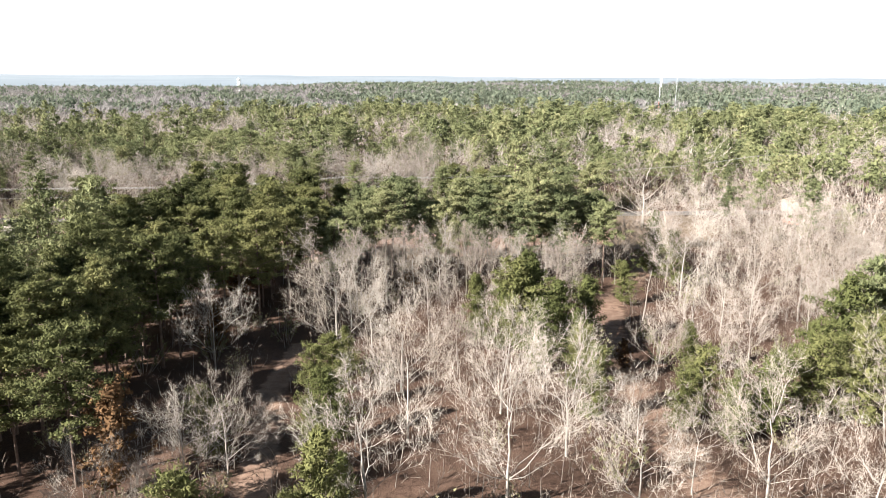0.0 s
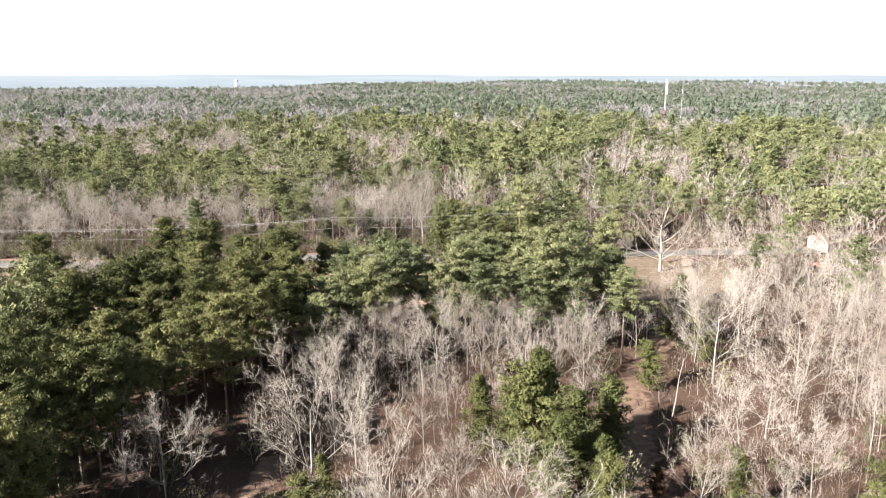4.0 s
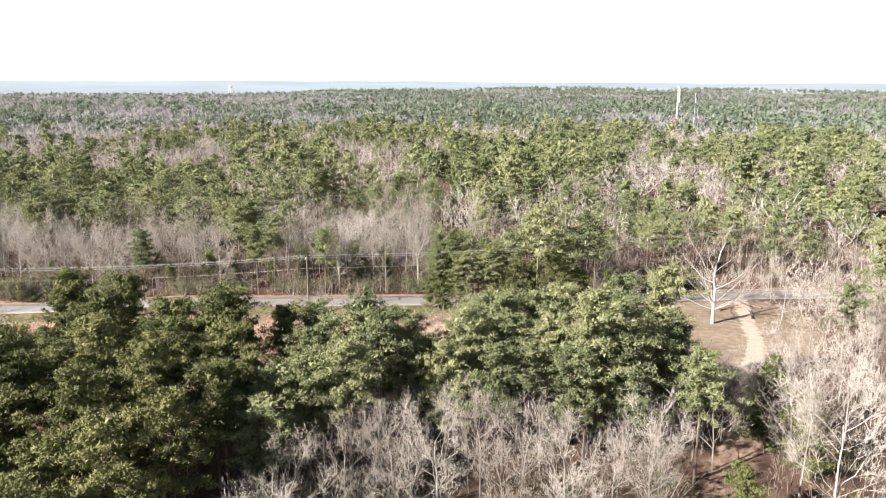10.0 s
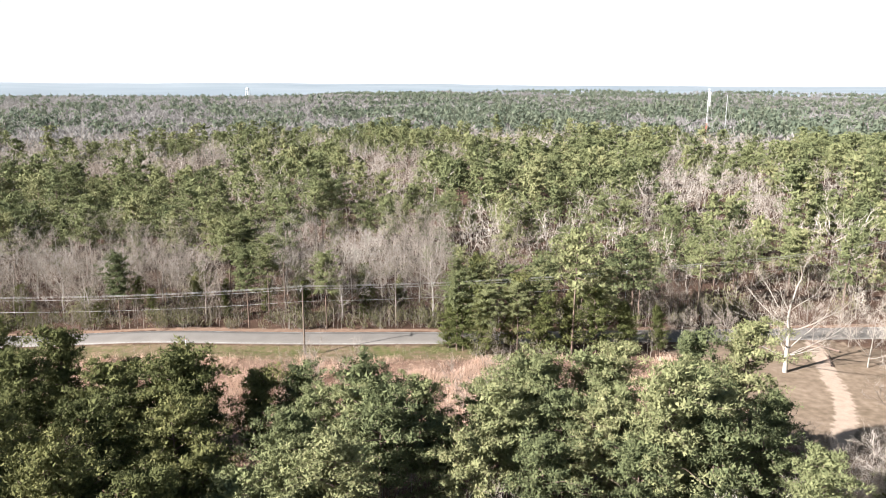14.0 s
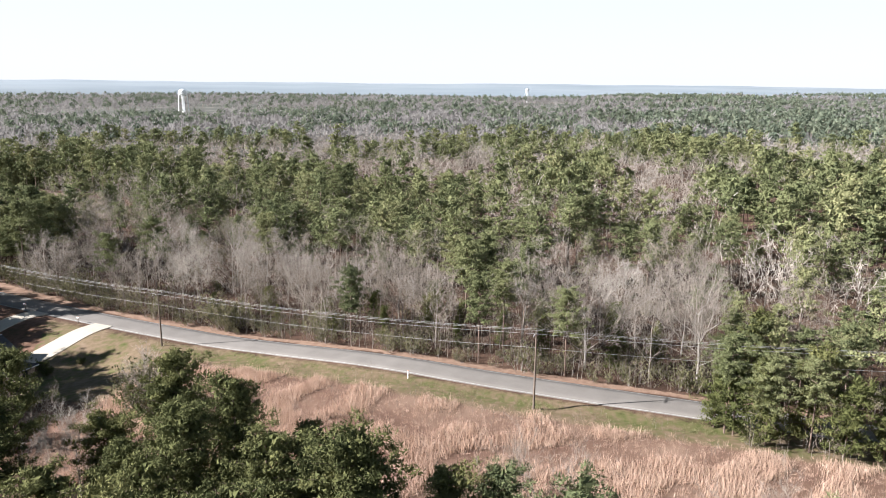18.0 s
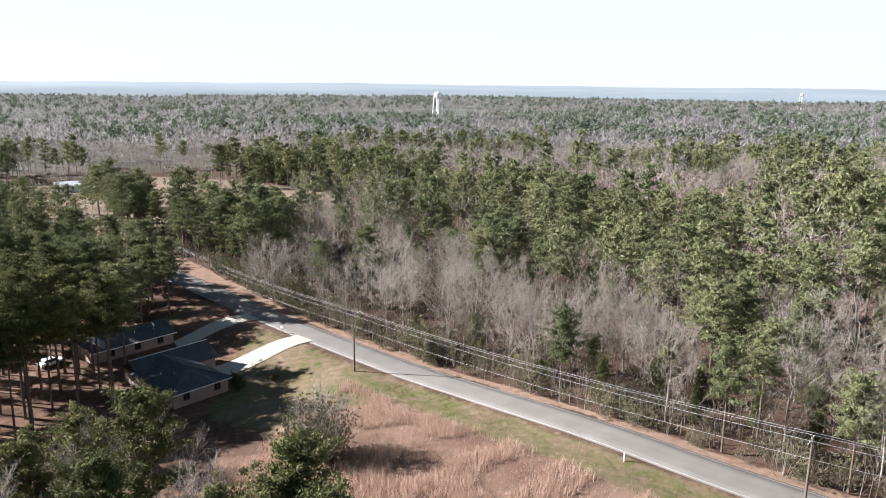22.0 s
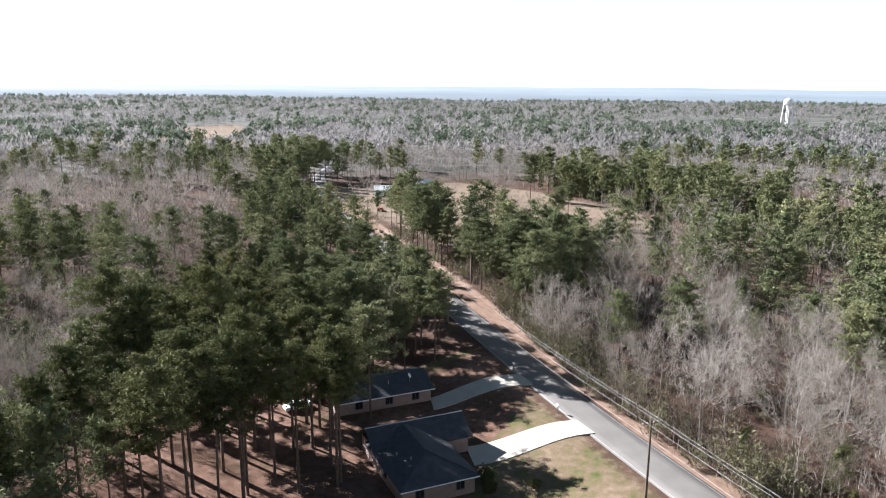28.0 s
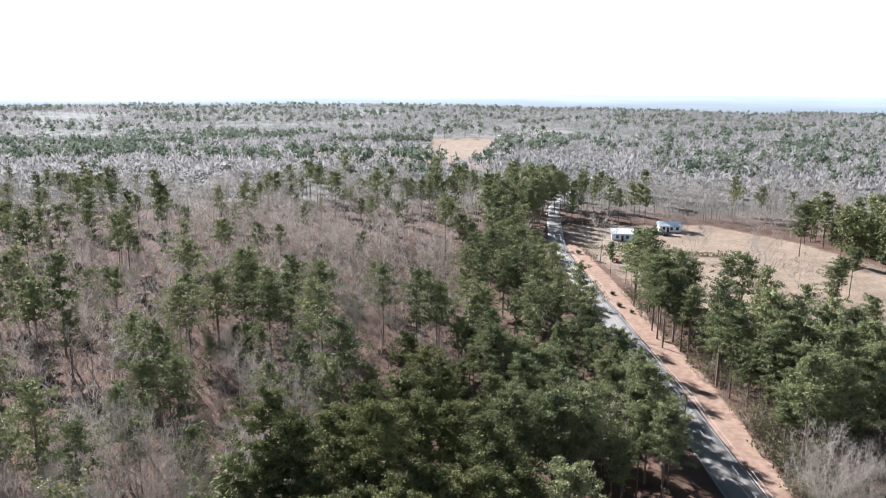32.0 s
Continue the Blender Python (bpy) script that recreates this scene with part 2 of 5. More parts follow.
PINE_STAND = [(-112, 42), (-60, 48), (-42, 60), (-35, 74), (-34, 92), (-30, 106), (-18, 124), (-6, 131), (30, 130), (31, 151), (6, 152), (-26, 146), (-41, 154), (-52, 146), (-68, 142), (-76, 122), (-112, 96)]
FAR_FIELDS = [[(-230, 905), (-60, 860), (-40, 900), (-220, 960)], [(-900, 1000), (-620, 1180), (-640, 1260), (-960, 1080)], [(-420, 700), (-330, 690), (-320, 720), (-420, 735)], [(120, 980), (320, 900), (340, 960), (130, 1040)]]
OPEN_YARD = [(-117, 171), (-86, 154), (-84, 139), (-108, 141), (-117, 154)]
STRAW_STRIP = [(-97, 196), (-60, 196), (-2, 197), (-1, 192), (36, 193), (42, 176), (34, 158), (6, 155), (-26, 149), (-41, 157), (-54, 149), (-70, 148), (-84, 160), (-92, 186)]
CLEARING = [(36, 199), (44, 206), (62, 206), (74, 199), (70, 182), (60, 164), (46, 160), (36, 166), (34, 184)]
LOT = [(-152, 201), (-84, 199), (-88, 182), (-84, 166), (-80, 150), (-98, 142), (-128, 150), (-152, 166)]
YARD_PINES = [(-150, 170), (-118, 168), (-116, 154), (-110, 140), (-86, 140), (-82, 133), (-112, 129), (-134, 131), (-150, 142)]
WEST_PINES = [(-158, 203), (-146, 196), (-150, 168), (-132, 152), (-124, 146), (-150, 152), (-205, 168), (-300, 184), (-345, 202), (-345, 214), (-260, 207), (-215, 204), (-188, 201)]
PASTURE = [(-206, 268), (-208, 248), (-238, 232), (-300, 230), (-372, 232), (-372, 300), (-330, 318), (-262, 326), (-212, 306)]
FIELD = [(-560, 203), (-600, 232), (-760, 264), (-960, 305), (-1140, 326), (-1120, 241), (-1050, 226), (-880, 214), (-895, 84), (-735, 92), (-700, 196)]
ROAD_PINES = [(-1, 193.5), (34, 194), (38, 203), (40, 222), (20, 226), (0, 222), (-3, 208)]
NORTH_PINES = [(-152, 214), (-262, 219), (-236, 231), (-207, 247), (-172, 246), (-152, 230)]
GREY_BAND = [(-165, 211), (-150, 209), (-95, 208), (-2, 207), (4, 232), (-22, 246), (-80, 240), (-150, 238)]
TRACK = [(-16, 40), (-18, 66), (-21, 84), (-20, 100)]
TRAIL = [(25, 60), (24, 84), (24, 100), (29, 124), (38, 140), (48, 160)]
DIRT_DRIVE = [(48, 163), (53, 171), (56, 178), (58, 186), (61, 196), (64, 206)]


# ---- building blocks ----
def mesh_of(name, verts, faces, mats, index=None, tint=None, smooth_shade=False):
    """A mesh from arrays; triangles as an array go in fast."""
    me = bpy.data.meshes.new(name)
    if isinstance(faces, np.ndarray):
        n, k = faces.shape
        me.vertices.add(len(verts))
        me.vertices.foreach_set("co", np.asarray(verts, np.float32).ravel())
        me.loops.add(n * k)
        me.loops.foreach_set("vertex_index", faces.astype(np.int32).ravel())
        me.polygons.add(n)
        me.polygons.foreach_set("loop_start", np.arange(0, n * k, k, dtype=np.int32))
        if index is not None:
            me.polygons.foreach_set("material_index", index.astype(np.int32))
        me.update(calc_edges=True)
    else:
        me.from_pydata([tuple(v) for v in verts], [], [tuple(f) for f in faces])
        if index is not None:
            me.polygons.foreach_set("material_index", np.asarray(index, np.int32))
    for m in mats:
        me.materials.append(m)
    if tint is not None:
        at = me.attributes.new("tint", "FLOAT", "POINT")
        at.data.foreach_set("value", np.asarray(tint, np.float32))
    if smooth_shade:
        me.polygons.foreach_set("use_smooth", np.ones(len(me.polygons), bool))
    return me


def part(name, me, parent, label=""):
    """A mesh (or bmesh's mesh) as one part of a thing."""
    ob = new(name, me)
    ob.parent = parent
    return tagged(ob, label)


def root(name, m, label, category, group="", kind=""):
    ob = new(name)
    ob.empty_display_size = 0.3
    ob.matrix_world = m
    return tagged(ob, label, category, group, kind)


def bm_mesh(name, build, mat, smooth_shade=False):
    bm = bmesh.new()
    build(bm)
    me = bpy.data.meshes.new(name)
    bm.to_mesh(me)
    bm.free()
    me.materials.append(mat)
    if smooth_shade:
        me.polygons.foreach_set("use_smooth", np.ones(len(me.polygons), bool))
    return me


def box(bm, x0, x1, y0, y1, z0, z1, bevel=0.0):
    r = bmesh.ops.create_cube(bm, size=1, matrix=Matrix.LocRotScale(((x0 + x1) / 2, (y0 + y1) / 2, (z0 + z1) / 2), None, (x1 - x0, y1 - y0, z1 - z0)))
    if bevel:
        edges = list({e for v in r["verts"] for e in v.link_edges})
        bmesh.ops.bevel(bm, geom=edges, offset=bevel, segments=1, affect="EDGES")


def rod(bm, a, b, r0, r1=None, sides=8):
    a, b = Vector(a), Vector(b)
    m = Matrix.Translation((a + b) / 2) @ (b - a).to_track_quat("Z", "Y").to_matrix().to_4x4()
    bmesh.ops.create_cone(bm, cap_ends=True, segments=sides, radius1=r0, radius2=r0 if r1 is None else r1, depth=(b - a).length, matrix=m)


# ---- plants: each kind as arrays of points and triangles ----
def tube(points, radii, sides):
    """A tapering stem along points."""
    points, radii = np.asarray(points, float), np.asarray(radii, float)
    ring = np.linspace(0, 2 * np.pi, sides, endpoint=False)
    ways = np.gradient(points, axis=0)
    ways /= np.linalg.norm(ways, axis=1, keepdims=True) + 1e-9
    ref = np.where(np.abs(ways[:, 2:3]) < 0.9, [[0, 0, 1.0]], [[1.0, 0, 0]])
    u = np.cross(ways, ref)
    u /= np.linalg.norm(u, axis=1, keepdims=True) + 1e-9
    w = np.cross(ways, u)
    v = points[:, None] + radii[:, None, None] * (np.cos(ring)[None, :, None] * u[:, None] + np.sin(ring)[None, :, None] * w[:, None])
    f = []
    for i in range(len(points) - 1):
        for j in range(sides):
            a, b = i * sides + j, i * sides + (j + 1) % sides
            f += [(a, b, b + sides), (a, b + sides, a + sides)]
    return v.reshape(-1, 3), np.array(f)


def join(pieces):
    vs, fs, n = [], [], 0
    for v, f in pieces:
        vs.append(v)
        fs.append(f + n)
        n += len(v)
    return np.concatenate(vs), np.concatenate(fs)


def blades(r, centres, ways, reach, wide, count, spread=0.9):
    """Tufts: at each centre, pointed blades that fan out round a way."""
    n = len(centres) * count
    c = np.repeat(centres, count, 0)
    w = np.repeat(ways, count, 0) + r.normal(0, spread, (n, 3))
    w /= np.linalg.norm(w, axis=1, keepdims=True) + 1e-9
    s = np.cross(w, r.normal(0, 1, (n, 3)))
    s /= np.linalg.norm(s, axis=1, keepdims=True) + 1e-9
    k = np.repeat(np.asarray(reach) * np.ones(len(centres)), count)[:, None] * r.uniform(0.7, 1.25, (n, 1))
    v = np.stack([c - s * k * wide - w * k * 0.15, c + s * k * wide - w * k * 0.15, c + w * k], 1)
    return v.reshape(-1, 3), np.arange(n * 3).reshape(-1, 3)


def clumps_of(r, centres, radius, count, size, wide, flat=0.72):
    """Clumps of needles: many slim blades that lie round each clump and point out and up, thinner below."""
    n = len(centres) * count
    c = np.repeat(centres, count, 0)
    rad = np.repeat(radius, count)[:, None]
    o = r.normal(0, 1, (n, 3)) + [0, 0, 0.45]
    o /= np.linalg.norm(o, axis=1, keepdims=True) + 1e-9
    p = c + o * rad * r.uniform(0.35, 1.08, (n, 1)) * [1, 1, flat]
    w = np.cross(o, r.normal(0, 1, (n, 3)))
    w /= np.linalg.norm(w, axis=1, keepdims=True) + 1e-9
    s = np.cross(o, w)
    w = w * 0.75 + o * r.uniform(0.1, 0.9, (n, 1)) + [0, 0, 0.15]
    k = size * r.uniform(0.6, 1.35, (n, 1))
    v = np.stack([p - w * k * 0.4 - s * k * wide, p - w * k * 0.4 + s * k * wide, p + w * k * 0.7], 1)
    return v.reshape(-1, 3), np.arange(n * 3).reshape(-1, 3)


def pine(seed, h, base=0.5, wide=3.2, limbs=34, clumps=3, size=0.3, count=20, puff=0.7, sides=6, lean=0.3, cone=False, blade=0.2, flat=0.72):
    """A pine: a straight stem, bare below, limbs that carry clumps of needles towards their ends."""
    r = np.random.default_rng(seed)
    bend = r.normal(0, lean, 2)
    hs = np.linspace(0, 1, 6 if sides > 3 else 2)
    stem = np.stack([bend[0] * hs**2, bend[1] * hs**2, h * hs * 0.96], 1)
    trunk = [tube(stem, 0.010 * h * (1 - 0.85 * hs) + 0.02, sides)]
    cs, rs = [], []
    lop = r.uniform(0, 6.28)
    low = r.uniform(0.22, 0.36)
    dents = r.uniform(0.72, 1.12, 7)
    for i in range(limbs):
        u = base + (1 - base) * ((i + r.uniform(0, 1)) / limbs)
        k = (u - base) / (1 - base)
        a = i * 2.4 + r.uniform(-0.5, 0.5)
        if cone:
            out = wide * (1 - k) ** 0.85 * r.uniform(0.75, 1.1) + 0.1
        else:
            out = wide * (math.sin(math.pi * min(1, low + (0.96 - low) * k)) ** 0.6) * r.uniform(0.62, 1.1) * dents[int(a * 1.1) % 7] * (1 + 0.22 * math.cos(a - lop)) + 0.15
        foot = np.array([bend[0] * u * u, bend[1] * u * u, h * u * 0.95])
        rise = out * (0.02 + 0.42 * k + r.uniform(-0.15, 0.2))
        tip = foot + [math.cos(a) * out, math.sin(a) * out, rise]
        if sides > 3:
            trunk.append(tube([foot, (foot + tip) / 2 + [0, 0, 0.08 * out], tip], [0.03 + 0.012 * out, 0.028, 0.012], 3))
        across = np.array([-math.sin(a), math.cos(a), 0.0])
        for j in range(clumps):
            q = 1.0 - (0.72 if cone else 0.6) * j / max(1, clumps - 1) * r.uniform(0.8, 1.15)
            cs.append(foot + (tip - foot) * q + across * r.normal(0, 0.16) * out + r.normal(0, 0.15 * puff, 3))
            rs.append(puff * r.uniform(0.6, 1.25) * (0.6 + 0.4 * min(1, out / 2.0)))
    inner = np.array(cs)[::2] * [0.42, 0.42, 1] - [0, 0, 0.35]
    core = clumps_of(r, inner, np.array(rs)[::2] * 0.95, count // 2, size * 1.6, blade * 1.6, flat)
    return join(trunk), join([clumps_of(r, np.array(cs), np.array(rs), count, size, blade, flat), core])


def dome_pine(seed, h, wide, tall, count, size, blade):
    """A pine seen from afar: a short stem and an uneven rounded crown of small sprays."""
    r = np.random.default_rng(seed)
    n = 9
    o = r.normal(0, 1, (n, 3))
    o /= np.linalg.norm(o, axis=1, keepdims=True)
    cs = np.array([0, 0, h - tall]) + o * [wide * 0.6, wide * 0.6, tall * 0.62] * r.uniform(0.5, 1.1, (n, 1))
    stem = tube([(0, 0, 0), (0, 0, h * 0.85)], [0.2, 0.06], 3)
    return stem, clumps_of(r, cs, r.uniform(0.38, 0.62, n) * wide, count // n, size, blade, 0.85)


def unit(v):
    return v / (np.linalg.norm(v) + 1e-9)


def bare(seed, h, fork=0.25, limbs=20, boughs=7, sprays=4, twigs=4, wide=0.34, thick=0.009, twig=0.008, reach=0.05, sides=5, solid=True):
    """A leafless tree: limbs curve up from a forking stem to a rounded crown, and split into boughs, sprays and fine twigs."""
    r = np.random.default_rng(seed)
    top = h * (fork + 0.5 * (1 - fork))
    lean = r.normal(0, 0.03 * h, 2)
    hs = np.linspace(0, 1, 6 if sides > 3 else 2)
    wob = r.normal(0, 0.008 * h, (len(hs), 2)) * hs[:, None]
    stem = np.stack([lean[0] * hs**2 + wob[:, 0], lean[1] * hs**2 + wob[:, 1], top * hs], 1)
    wood = [tube(stem, thick * h * (1 - 0.7 * hs) + 0.012, sides)]
    va, vb, rad = [], [], []
    squash = r.uniform(0.8, 1.1)
    zc = h * (fork + (1 - fork) * 0.36)
    for i in range(limbs):
        s = 1 - 1.15 * (i + r.uniform(0.1, 0.9)) / limbs
        a = i * 2.4 + r.uniform(-0.6, 0.6)
        rr = wide * h * math.sqrt(max(0.0, 1 - s * s)) * r.uniform(0.65, 1.1) + 0.02 * h
        zt = zc + s * ((h - zc) if s > 0 else 0.3 * h) * r.uniform(0.8, 1.02)
        tip = np.array([math.cos(a) * rr + lean[0], math.sin(a) * rr * squash + lean[1], zt])
        zf = min(max(zt - rr * r.uniform(0.55, 1.3) - 0.06 * h, h * fork * 0.75), top * 0.97)
        q = zf / top
        foot = np.array([lean[0] * q * q, lean[1] * q * q, zf])
        gap = np.linalg.norm(tip - foot)
        ctrl = foot + (tip - foot) * 0.5 + r.normal(0, 0.06, 3) * gap + np.array([math.cos(a), math.sin(a), -0.6]) * gap * r.uniform(0.02, 0.14)
        ts = np.linspace(0, 1, 6)[:, None]
        pts = foot * (1 - ts) ** 2 + ctrl * 2 * ts * (1 - ts) + tip * ts * ts
        pts[1:-1] += r.normal(0, 0.02, (4, 3)) * gap
        girth = thick * h * (0.16 + 0.36 * r.uniform(0, 1) ** 2)
        if solid:
            wood.append(tube(pts, girth * np.array([1, 0.85, 0.68, 0.5, 0.32, 0.14]), 4))
        else:
            for j in (0, 2, 4):
                va.append(pts[j]); vb.append(pts[min(j + 2, 5)]); rad.append(girth * (1, 0, 0.75, 0, 0.5)[j])
        for b in range(boughs):
            u = 0.3 + 0.7 * (b + r.uniform(0, 1)) / boughs
            j = min(int(u * 5), 4)
            at = pts[j] + (pts[j + 1] - pts[j]) * (u * 5 - j)
            way = unit(unit(pts[j + 1] - pts[j]) * 0.9 + unit(r.normal(0, 1, 3)) * 0.75 + [0, 0, 0.2])
            size = gap * r.uniform(0.24, 0.5) * (1.2 - 0.5 * u)
            end = at + way * size + [0, 0, 0.12 * size]
            va.append(at); vb.append(end); rad.append(max(twig * 2.0, girth * 0.3))
            for k in range(sprays):
                w = r.uniform(0.25, 1.0)
                p = at + (end - at) * w
                d = unit(way * 0.7 + r.normal(0, 0.62, 3) + [0, 0, 0.35])
                e = p + d * h * reach * r.uniform(0.7, 1.5)
                va.append(p); vb.append(e); rad.append(twig * 1.5)
                for m in range(twigs):
                    f = p + (e - p) * r.uniform(0.2, 1.0)
                    va.append(f); vb.append(f + unit(d * 0.8 + r.normal(0, 0.55, 3) + [0, 0, 0.2]) * h * reach * r.uniform(0.4, 0.9)); rad.append(twig)
    a, b, rad = np.array(va), np.array(vb), np.array(rad)
    w = b - a
    s = np.cross(w, r.normal(0, 1, w.shape))
    s /= np.linalg.norm(s, axis=1, keepdims=True) + 1e-9
    k = rad[:, None] * r.uniform(0.7, 1.3, (len(rad), 1))
    v = np.stack([a - s * k, a + s * k, b], 1).reshape(-1, 3)
    return join(wood), (v, np.arange(len(v)).reshape(-1, 3))


def dome_bare(seed, h, wide, count, size, slim):
    """A leafless tree seen from afar: a stem and a rounded haze of slender upward sprays."""
    r = np.random.default_rng(seed)
    o = r.normal(0, 1, (count, 3)) + [0, 0, 0.5]
    o /= np.linalg.norm(o, axis=1, keepdims=True)
    p = np.array([0, 0, h * 0.55]) + o * [wide, wide, h * 0.4] * r.uniform(0.45, 0.9, (count, 1))
    stem = tube([(0, 0, 0), (0, 0, h * 0.7)], [0.16, 0.05], 3)
    return stem, blades(r, p, o * 0.6 + [0, 0, 0.5], size, slim, 1, 0.35)


def shrub(seed, h, wide, stems=26, tufts=5, reach=0.28, count=4, blade=0.4):
    """A bush of many stems with small leaves."""
    r = np.random.default_rng(seed)
    wood, cs, ws = [], [], []
    for i in range(stems):
        a, o = r.uniform(0, 6.28), wide * math.sqrt(r.uniform(0, 1))
        tip = np.array([math.cos(a) * o, math.sin(a) * o, h * r.uniform(0.5, 1) * (1 - 0.35 * (o / wide) ** 2)])
        foot = np.array([math.cos(a) * o * 0.25, math.sin(a) * o * 0.25, 0])
        wood.append(tube([foot, (foot + tip) / 2, tip], [0.03, 0.02, 0.008], 3))
        for j in range(tufts):
            cs.append(foot + (tip - foot) * (0.3 + 0.75 * (j + r.uniform(0, 1)) / tufts) + r.normal(0, 0.12 * wide, 3) * [1, 1, 0.6])
            ws.append([math.cos(a) * 0.5, math.sin(a) * 0.5, 0.7])
    cs = np.array(cs)
    cs[:, 2] = np.maximum(cs[:, 2], 0.1)
    return join(wood), blades(r, cs, np.array(ws), reach, blade, count)


# ---- ground ----
def axis(lo, hi, step, far, ratio=1.25):
    mid = list(np.arange(lo, hi + 0.1, step))
    d, x = step, mid[-1]
    while x < far:
        d *= ratio
        x += d
        mid.append(x)
    d, x = step, mid[0]
    while x > -far:
        d *= ratio
        x -= d
        mid.insert(0, x)
    return np.array(mid)


gx, gy = axis(-380, 130, 1.6, 5600), axis(30, 320, 1.6, 5600)
GX, GY = np.meshgrid(gx, gy)
GZ = height(GX, GY)
_away = np.abs(GY - road_y(GX))
GZ = GZ - 0.12 * (1 - smooth(3.0, 3.6, _away)) - 0.35 * smooth(4.5, 6, _away) * (1 - smooth(6.5, 9, _away)) * (GX > -90)
nx, ny = len(gx), len(gy)
quad = (np.arange(ny - 1)[:, None] * nx + np.arange(nx - 1)).ravel()
gfaces = np.stack([quad, quad + 1, quad + nx + 1, quad + nx], 1)


def edge_in(poly, soft):
    """1 inside a patch, falling to 0 at its edge."""
    d = near_line(poly + poly[:1], GX, GY)
    return np.clip(0.5 + np.where(inside(poly, GX, GY), d, -d) / soft, 0, 1)


_dist = np.hypot(GX, GY - 120)
masks = {
    "straw": np.maximum(edge_in(STRAW_STRIP, 5), 0),
    "lawn": np.maximum(edge_in(LOT, 6) * (1 - smooth(178, 168, GY)), np.clip(1.3 - np.abs(GY - road_y(GX) + 7.4) / 4.4, 0, 1) * (GX > -96) * (GX < 20)),
    "pasture": np.maximum(np.maximum(edge_in(PASTURE, 8), edge_in(FIELD, 14)), np.maximum.reduce([edge_in(f, 20) for f in FAR_FIELDS] + [edge_in(CLEARING, 6) * 0.9])),
    "clay": np.maximum.reduce([np.clip(1.2 - near_line(TRAIL, GX, GY) / 4, 0, 1) * 0.8, np.clip(1.2 - near_line(TRACK, GX, GY) / 2.5, 0, 1), smooth(-360, -330, GX) * smooth(2.9, 3.4, GY - road_y(GX)) * (1 - smooth(4.5 + 4 * smooth(-120, -200, GX), 6.5 + 5 * smooth(-120, -200, GX), GY - road_y(GX)))]),
    "needles": np.maximum(edge_in(YARD_PINES, 8), edge_in([(-150, 204), (-150, 150), (-84, 136), (-84, 166), (-104, 172), (-132, 202)], 8)),
    "dirt": np.clip(1.2 - near_line(DIRT_DRIVE, GX, GY) / 2.0, 0, 1),
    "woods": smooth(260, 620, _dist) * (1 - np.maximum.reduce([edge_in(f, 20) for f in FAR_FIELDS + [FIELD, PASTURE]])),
}
ground_me = mesh_of("ground", np.stack([GX, GY, GZ], -1).reshape(-1, 3), gfaces, [], smooth_shade=True)
for key, val in masks.items():
    at = ground_me.attributes.new(key, "FLOAT", "POINT")
    at.data.foreach_set("value", val.astype(np.float32).ravel())


